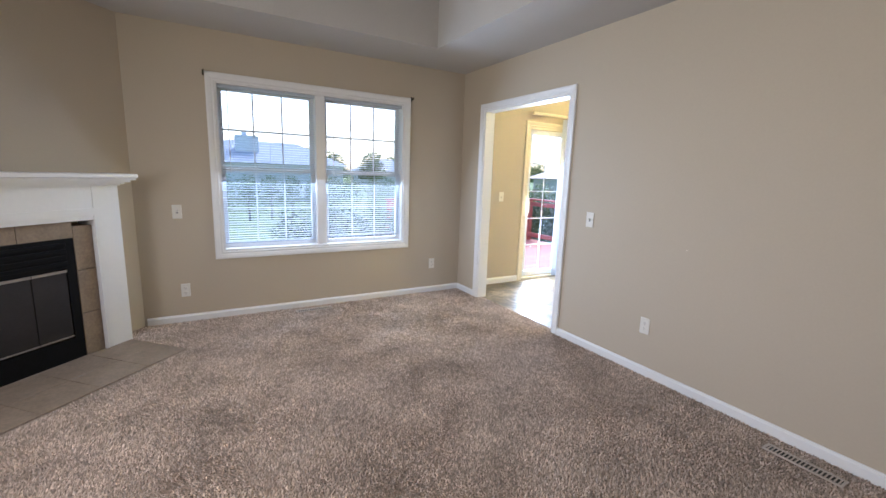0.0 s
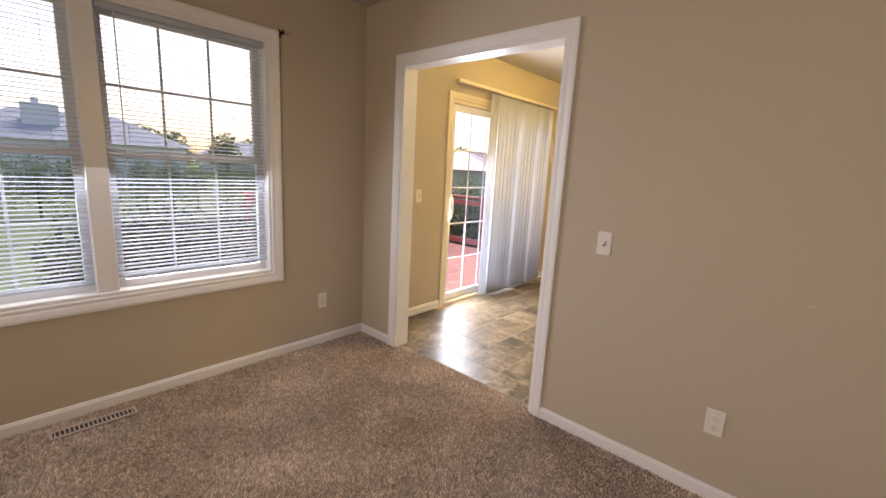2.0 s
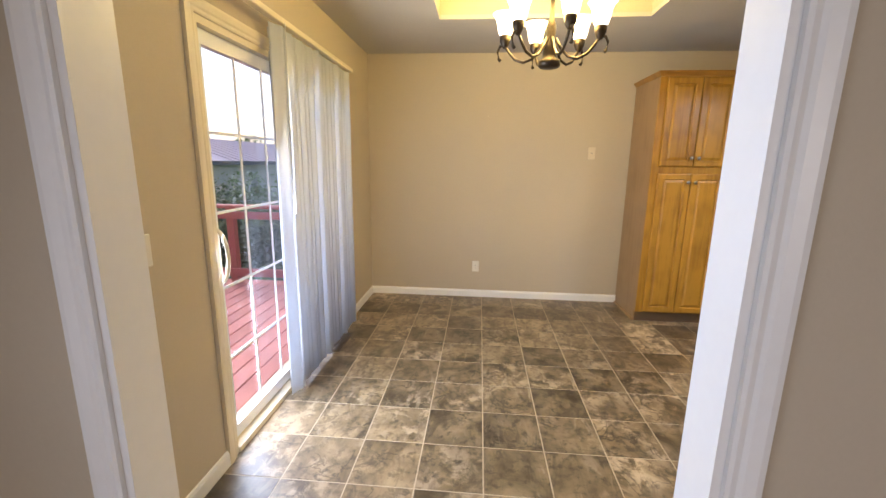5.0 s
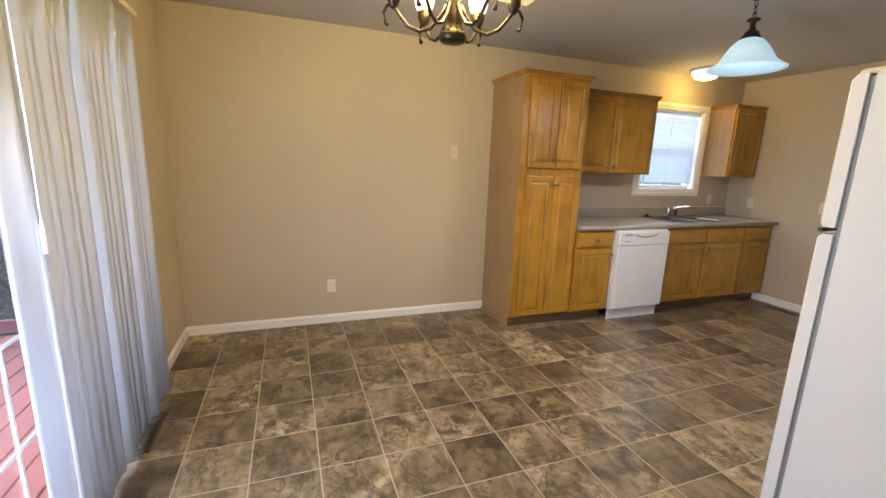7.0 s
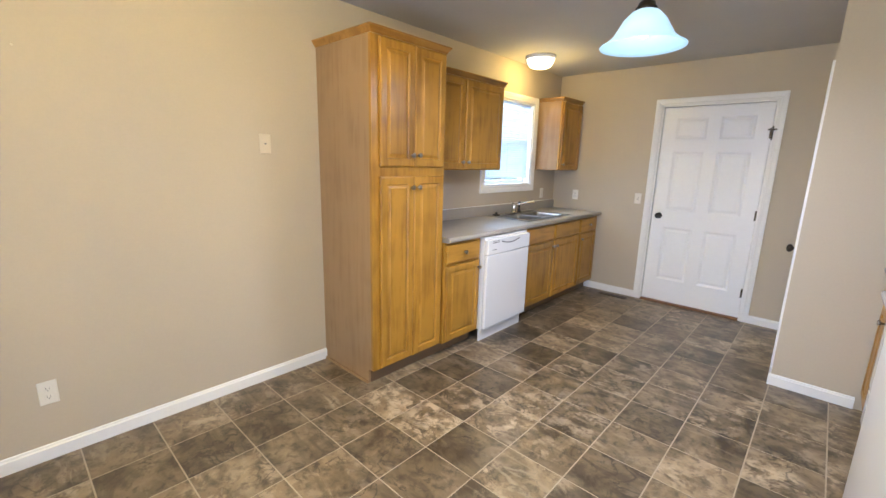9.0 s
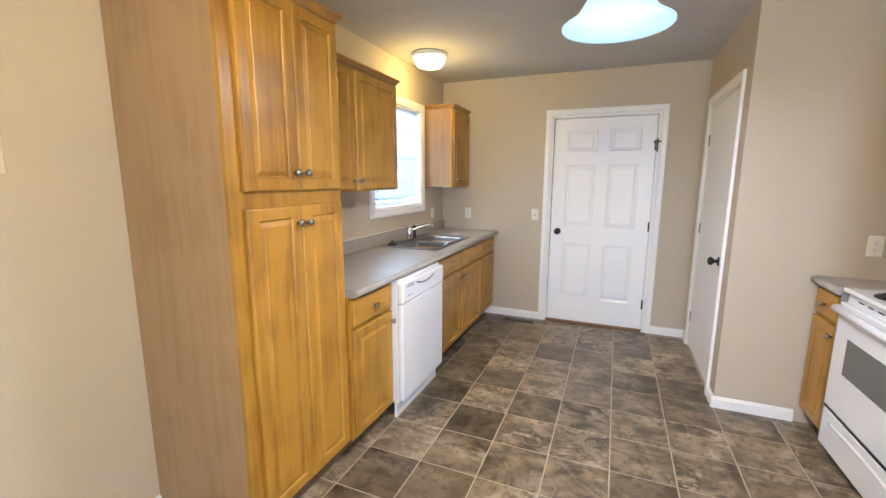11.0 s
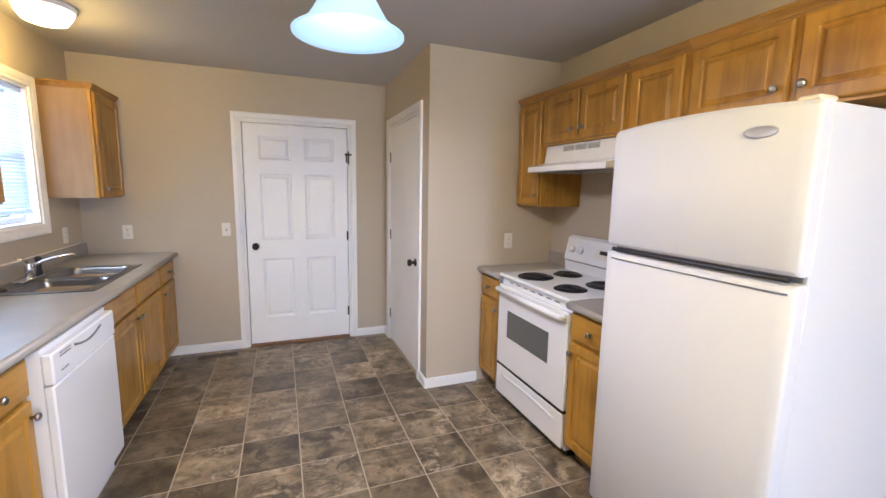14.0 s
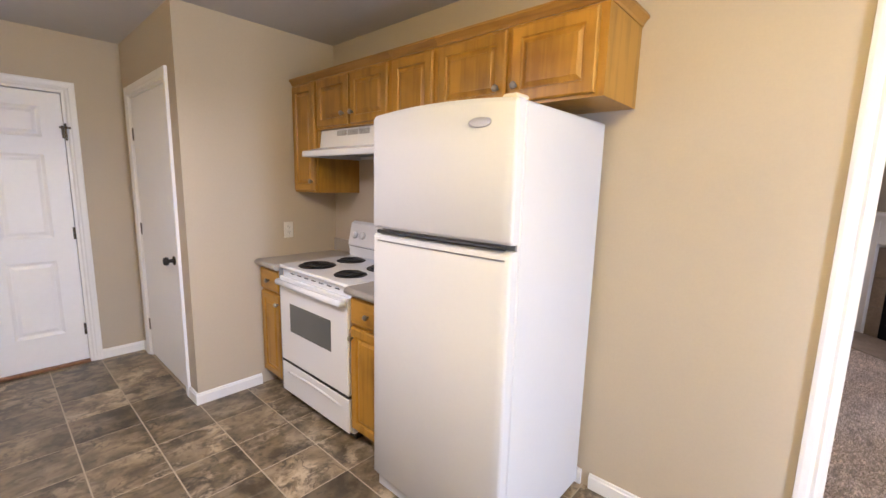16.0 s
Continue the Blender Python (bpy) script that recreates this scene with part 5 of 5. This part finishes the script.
def pile(name, x0, x1, y0, y1, step, tall):
    """Tufts of carpet, three-sided and leaning at random."""
    nx, ny = int((x1 - x0) / step), int((y1 - y0) / step)
    rng = np.random.default_rng(5)
    gx, gy = np.meshgrid(np.arange(nx), np.arange(ny))
    cx = x0 + (gx.ravel() + 0.5 + rng.uniform(-0.45, 0.45, nx * ny)) * step
    cy = y0 + (gy.ravel() + 0.5 + rng.uniform(-0.45, 0.45, nx * ny)) * step
    u, v = (-(cx + 0.58) - (cy - YN)) / math.sqrt(2), ((cx + 0.58) - (cy - YN)) / math.sqrt(2)
    keep = (v > 0.01) & ~((u > 0.24) & (u < 1.79) & (v < 0.71)) & (cx < XW + 0.05) & ((cx < XW - 0.015) | ((cy > DY0 + 0.03) & (cy < DY1 - 0.03))) & (cy < YN - 0.016)
    keep &= ~((np.abs(cx - 0.785) < 0.17) & (np.abs(cy - 4.475) < 0.04)) & ~((np.abs(cx - 2.36) < 0.04) & (np.abs(cy - 1.17) < 0.16))
    cx, cy = cx[keep], cy[keep]
    n = len(cx)
    a = rng.uniform(0, 2 * math.pi, n)
    r = step * rng.uniform(0.45, 0.75, n)
    hgt = tall * rng.uniform(0.6, 1.25, n)
    verts = np.zeros((n, 4, 3))
    for k in range(3):
        verts[:, k, 0], verts[:, k, 1] = cx + r * np.cos(a + 2.094 * k), cy + r * np.sin(a + 2.094 * k)
    sway = 0.0028 * np.sin(cx * 5.1 + 1.6 * np.sin(cy * 3.7 + 0.8)) + 0.002 * np.sin(cy * 13.0 + 2.0 * np.sin(cx * 9.0))
    verts[:, 3, 0], verts[:, 3, 1], verts[:, 3, 2] = cx + rng.normal(0, 0.4 * step, n) + sway, cy + rng.normal(0, 0.4 * step, n) + sway, hgt
    i0 = np.arange(n) * 4
    faces = np.stack([np.stack([i0 + k, i0 + (k + 1) % 3, i0 + 3], 1) for k in range(3)], 1).reshape(-1, 3)
    me = bpy.data.meshes.new(name)
    me.from_pydata(verts.reshape(-1, 3).tolist(), [], faces.tolist())
    me.materials.append(M_PILE)
    ob = new(name, me)
    ob.parent = bpy.data.objects["floor_living"]
    ob["kind"] = "stuff"
    return ob


def pile_mat(name):
    m = mat(name, (0.53, 0.435, 0.355), 0.95, spread=0.36, scale=3.0, grain=26, spec=0.05)
    t = m.node_tree
    geo = t.nodes["Geometry"]
    sc = [n for n in t.nodes if n.type == "VECT_MATH"][0]
    old = sc.inputs["Scale"].links[0].from_socket
    r = t.nodes.new("ShaderNodeMapRange")
    r.inputs["To Min"].default_value, r.inputs["To Max"].default_value = 0.62, 1.38
    t.links.new(geo.outputs["Random Per Island"], r.inputs["Value"])
    mul = t.nodes.new("ShaderNodeMath")
    mul.operation = "MULTIPLY"
    t.links.new(old, mul.inputs[0])
    t.links.new(r.outputs[0], mul.inputs[1])
    t.links.new(mul.outputs[0], sc.inputs["Scale"])
    return m


M_PILE = pile_mat("carpet tufts")
pile("carpet_pile", -1.6, XW + 0.06, 0.2, YN, 0.0092, 0.0115)

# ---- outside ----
# lawn green raised a little in colour to allow for haze
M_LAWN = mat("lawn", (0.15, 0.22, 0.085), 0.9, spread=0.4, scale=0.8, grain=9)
M_DECK = mat("red deck paint", (0.60, 0.24, 0.21), 0.6, spread=0.15, scale=4, grain=80, random=0.12)
M_RAIL = mat("red rail paint", (0.46, 0.13, 0.11), 0.55, spread=0.12, scale=5)
M_LEAF = mat("shrub leaf", (0.09, 0.15, 0.075), 0.6, spread=0.5, scale=3)
# leaf green lightened to put the haze of distance into the colour
M_LEAF2 = mat("haze-paled leaf", (0.19, 0.26, 0.11), 0.6, spread=0.5, scale=3)
M_BARK = mat("bark", (0.10, 0.075, 0.05), 0.9, spread=0.3, scale=12)
M_SIDING = mat("grey-green siding", (0.42, 0.43, 0.38), 0.7, spread=0.06, scale=2)
M_METALROOF = mat("mauve metal roof", (0.44, 0.36, 0.40), 0.4, spread=0.06, scale=2)
# grey roof tinted blue and paler, distance haze put into its colour
M_SHINGLE = mat("haze-blue shingles", (0.33, 0.38, 0.45), 0.8, spread=0.15, scale=5)
M_FASCIA = mat("dark fascia", (0.10, 0.10, 0.12), 0.5)
M_WHITESIDE = mat("pale siding", (0.70, 0.72, 0.74), 0.6, spread=0.04)
M_BRICK = mat("exterior sheathing", (0.5, 0.48, 0.44), 0.7)
GZL = -0.9
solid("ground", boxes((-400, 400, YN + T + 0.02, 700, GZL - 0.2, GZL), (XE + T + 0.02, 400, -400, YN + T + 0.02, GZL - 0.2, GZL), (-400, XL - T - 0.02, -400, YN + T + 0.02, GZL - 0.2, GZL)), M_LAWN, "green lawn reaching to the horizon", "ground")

dk = thing("deck", "red painted timber deck outside the glass door", "deck", pose(0, 0, -0.13))
first = None
for i in range(24):
    at = pose(3.0, YN + T + 0.03 + 0.145 * i, 0)
    if first is None:
        first = part("board", boxes((0, 3.85, 0, 0.138, -0.035, 0), bevel=0.004), M_DECK, dk, at=at)
    else:
        again("board", first, dk, at)
part("joist", boxes((3.1, 6.8, YN + T + 0.05, YN + T + 0.09, -0.25, -0.036), (3.1, 6.8, 8.1, 8.14, -0.25, -0.036), (3.1, 3.14, 5.0, 8.1, -0.25, -0.036), (6.7, 6.74, 5.0, 8.1, -0.25, -0.036)), M_DECK, dk)
for x in (3.15, 4.8, 6.65):
    for y in (5.1, 8.05):
        part("pier", boxes((x - 0.06, x + 0.06, y - 0.06, y + 0.06, GZL + 0.13, -0.036)), M_BARK, dk)


def railing(m, length, label):
    r = thing("deck_railing", label, "railing", m, "deck railings")
    n = max(2, int(length / 1.5) + 1)
    for i in range(n):
        x = length * i / (n - 1)
        part("post", boxes((x - 0.045, x + 0.045, -0.045, 0.045, 0, 0.955), bevel=0.004), M_RAIL, r)
    part("top_rail", boxes((-0.07, length + 0.07, -0.07, 0.07, 0.956, 0.995), bevel=0.005), M_RAIL, r)
    part("upper_rail", boxes((0, length, 0.046, 0.084, 0.83, 0.92), bevel=0.004), M_RAIL, r)
    part("lower_rail", boxes((0, length, 0.046, 0.084, 0.10, 0.20), bevel=0.004), M_RAIL, r)


railing(pose(6.72, 5.0, -0.13, 0, 0, 90), 3.1, "red painted timber railing along the deck end")
railing(pose(3.1, 8.15, -0.13), 3.55, "red painted timber railing along the deck side")


def leaves(n, radius, tall, size, seed, taper=0.5):
    """A crown of small leaf blades in an uneven shape."""
    rng = random.Random(seed)
    lumps = [(rng.uniform(-0.5, 0.5) * radius, rng.uniform(-0.5, 0.5) * radius, rng.uniform(0.1, 0.9) * tall, rng.uniform(0.35, 0.6) * radius) for _ in range(14)]
    verts, faces = [], []
    for i in range(n):
        lx, ly, lz, lr = rng.choice(lumps)
        d = Vector((rng.gauss(0, 1), rng.gauss(0, 1), rng.gauss(0, 1))).normalized() * lr * rng.uniform(0.6, 1.05)
        shrink = 1 - taper * lz / tall
        p = Vector((lx * shrink + d.x, ly * shrink + d.y, max(0.02, lz + d.z * 0.9)))
        q = Euler((rng.uniform(-0.9, 0.9), rng.uniform(-0.9, 0.9), rng.uniform(0, 6.28))).to_matrix()
        s = size * rng.uniform(0.6, 1.3)
        k = len(verts)
        for c in ((-s, 0, 0), (0, -0.4 * s, 0.1 * s), (s, 0, 0), (0, 0.4 * s, 0.1 * s)):
            verts.append(p + q @ Vector(c))
        faces.append((k, k + 1, k + 2, k + 3))
    bm = bmesh.new()
    vs = [bm.verts.new(v) for v in verts]
    for f in faces:
        bm.faces.new([vs[i] for i in f])
    return bm


def shrub(m, material, radius, tall, seed, label, n=2600):
    s = thing("shrub", label, "shrub", m, "shrubs by the deck")
    part("stem", tube(((0, 0, 0), (0.02, 0.01, tall * 0.4), (0, 0.03, tall * 0.8)), [0.05, 0.035, 0.015], 7), M_BARK, s)
    part("crown", leaves(n, radius, tall, 0.05, seed), material, s)
    return s


dark = shrub(pose(7.75, 5.3, GZL), M_LEAF, 0.85, 1.75, 3, "dark green evergreen shrub behind the deck railing", 6000)
pale = shrub(pose(9.6, 5.2, GZL), M_LEAF2, 0.9, 2.0, 4, "pale green shrub behind the dark hedge")
for i in range(1, 5):
    copy_thing(dark, pose(7.75 + 0.1 * (i % 2), 5.3 + 1.05 * i, GZL, 0, 0, 77 * i))
    copy_thing(pale, pose(9.6 + 0.2 * (i % 2), 5.2 + 1.4 * i, GZL, 0, 0, 59 * i))
for i in range(5):
    copy_thing(dark, pose(6.2 - 1.05 * i, 9.0 - 0.1 * (i % 2), GZL - 0.35, 0, 0, 40 * i + 9))
for i, (x, y) in enumerate(((1.25, 7.1), (1.95, 7.5), (2.45, 6.9))):
    copy_thing(dark, pose(x, y, GZL - 0.25, 0, 0, 65 * i))
for i in range(20):
    copy_thing(pale, pose(-4.0 + 0.95 * i, 20.5 + 0.3 * (i % 3), GZL - 0.1, 0, 0, 31 * i))

sh = thing("shed", "grey-green shed with a mauve metal roof", "shed", pose(17.4, 14.2, 0))
part("wall", boxes((0.3, 12, 0.3, 6, GZL, 1.33)), M_SIDING, sh)
bm = bmesh.new()
for y0, z0, y1, z1 in ((0, 1.36, 3.2, 2.45), (6.4, 1.36, 3.2, 2.45)):
    vs = [bm.verts.new(p) for p in ((0, y0, z0), (12.3, y0, z0), (12.3, y1, z1), (1.6, y1, z1), (0, y0, z0 - 0.05), (12.3, y0, z0 - 0.05), (12.3, y1, z1 - 0.05), (1.6, y1, z1 - 0.05))]
    for f in ((0, 1, 2, 3), (7, 6, 5, 4), (0, 4, 5, 1), (1, 5, 6, 2), (2, 6, 7, 3), (3, 7, 4, 0)):
        bm.faces.new([vs[i] for i in f])
v = [bm.verts.new(p) for p in ((0, 0, 1.355), (0, 6.4, 1.355), (1.6, 3.2, 2.445))]
bm.faces.new(v)
bmesh.ops.recalc_face_normals(bm, faces=bm.faces)
roof = part("roof", bm, M_METALROOF, sh)
slope = math.degrees(math.atan2(1.09, 3.2))
rib = None
for i in range(18):
    at = pose(2.0 + 0.58 * i, 0, 1.365, slope, 0, 0)
    if rib is None:
        rib = part("seam", boxes((-0.012, 0.012, 0, 3.36, 0, 0.03)), M_METALROOF, roof, at=at)
    else:
        again("seam", rib, roof, at)
part("fascia", boxes((0.0, 12.3, -0.03, 0.0, 1.18, 1.36)), M_FASCIA, sh, "dark eave board")


def house(m, w, dep, eave, ridge, label, hip=2.5, chimney=True):
    h0 = thing("house", label, "house", m, "houses beyond the lawn")
    part("wall", boxes((0, w, 0, dep, 0, eave)), M_WHITESIDE, h0)
    bm = bmesh.new()
    o = 0.4
    vs = [bm.verts.new(p) for p in ((-o, -o, eave), (w + o, -o, eave), (w + o, dep + o, eave), (-o, dep + o, eave), (hip, dep / 2, ridge), (w - hip, dep / 2, ridge))]
    for f in ((0, 1, 5, 4), (1, 2, 5), (2, 3, 4, 5), (3, 0, 4), (3, 2, 1, 0)):
        bm.faces.new([vs[i] for i in f])
    part("roof", bm, M_SHINGLE, h0, "grey shingle roof")
    if chimney:
        part("chimney", boxes((w * 0.3, w * 0.3 + 1.7, dep * 0.2, dep * 0.2 + 0.9, eave, ridge + 0.25), (w * 0.3 + 0.5, w * 0.3 + 0.85, dep * 0.2 + 0.3, dep * 0.2 + 0.6, ridge + 0.25, ridge + 0.6)), M_WHITESIDE, h0)


house(pose(-1.0, 36, GZL), 11.5, 9, 2.7, 4.6, "white house with a grey roof beyond the lawn", 3.0)
house(pose(-15, 38, GZL), 12, 9, 2.7, 4.9, "white house with a broad grey roof", 3.0, False)
house(pose(22, 60, GZL), 13, 9, 2.6, 4.4, "far white house among trees", 3.0, False)


def tree(m, seed, label):
    t = thing("tree", label, "tree", m, "far trees")
    tr = part("trunk", tube(((0, 0, 0), (0.1, 0, 1.5), (0.05, 0.1, 3.5)), [0.22, 0.17, 0.08], 8), M_BARK, t)
    for k in range(4):
        part("limb", tube(((0.08, 0.02, 1.6 + 0.3 * k), (0.7 * math.cos(1.6 * k), 0.7 * math.sin(1.6 * k), 2.3 + 0.3 * k), (1.2 * math.cos(1.6 * k), 1.2 * math.sin(1.6 * k), 3.0 + 0.3 * k)), [0.08, 0.05, 0.02], 6), M_BARK, tr)
    bm = leaves(1800, 2.4, 3.0, 0.24, seed, 0.3)
    bmesh.ops.translate(bm, vec=(0, 0, 1.5), verts=bm.verts)
    # the paler leaf colour stands in for haze over the far trees
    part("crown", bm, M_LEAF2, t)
    return t


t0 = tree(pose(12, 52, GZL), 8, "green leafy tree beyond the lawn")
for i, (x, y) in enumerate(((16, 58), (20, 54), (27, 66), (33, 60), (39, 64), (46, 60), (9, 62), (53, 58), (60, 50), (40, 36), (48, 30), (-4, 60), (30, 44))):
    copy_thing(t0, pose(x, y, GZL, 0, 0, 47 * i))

ev = thing("eave", "white soffit and gutter along the house eave", "eave", kind="structure")
part("soffit", boxes((XL - 0.4, XE + 0.4, YN + T + 0.005, 5.36, 2.40, 2.43)), M_WHITESIDE, ev)
part("gutter", boxes((XL - 0.4, XE + 0.4, 5.361, 5.47, 2.37, 2.48), bevel=0.01), M_WHITESIDE, ev)

# ---- floor tiles ----
P = 0.305
GAP = 0.0065


def tile_mesh():
    bm = bmesh.new()
    box(bm, -P / 2 + GAP / 2, P / 2 - GAP / 2, -P / 2 + GAP / 2, P / 2 - GAP / 2, -0.004, 0.0)
    return bm


kitchen_floor = bpy.data.objects["floor_kitchen"]
shapes = {}
for i in range(-8, 8):
    for j in range(-16, 6):
        x0, y0 = 4.6 + i * P, 3.115 + j * P
        x1, y1 = x0 + P, y0 + P
        x0, x1 = max(x0, XW + 0.062), min(x1, XE)
        y0, y1 = max(y0, YS), min(y1, YN)
        if x1 - x0 < 0.02 or y1 - y0 < 0.02 or (x1 <= CX and y1 <= CY) or (x1 <= XK + 0.01 and not (y0 > DY0 - 0.2 and y1 < DY1 + 0.2)):
            continue
        key = (round(x1 - x0, 3), round(y1 - y0, 3))
        if key not in shapes:
            bm = bmesh.new()
            a, b = key[0] / 2 - GAP / 2, key[1] / 2 - GAP / 2
            box(bm, -a, a, -b, b, -0.004, 0.0)
            me = bpy.data.meshes.new("tile")
            bm.to_mesh(me)
            bm.free()
            me.materials.append(M_SLATE)
            shapes[key] = me
        o = new("tile", shapes[key])
        o.parent = kitchen_floor
        o.location = ((x0 + x1) / 2, (y0 + y1) / 2, 0)
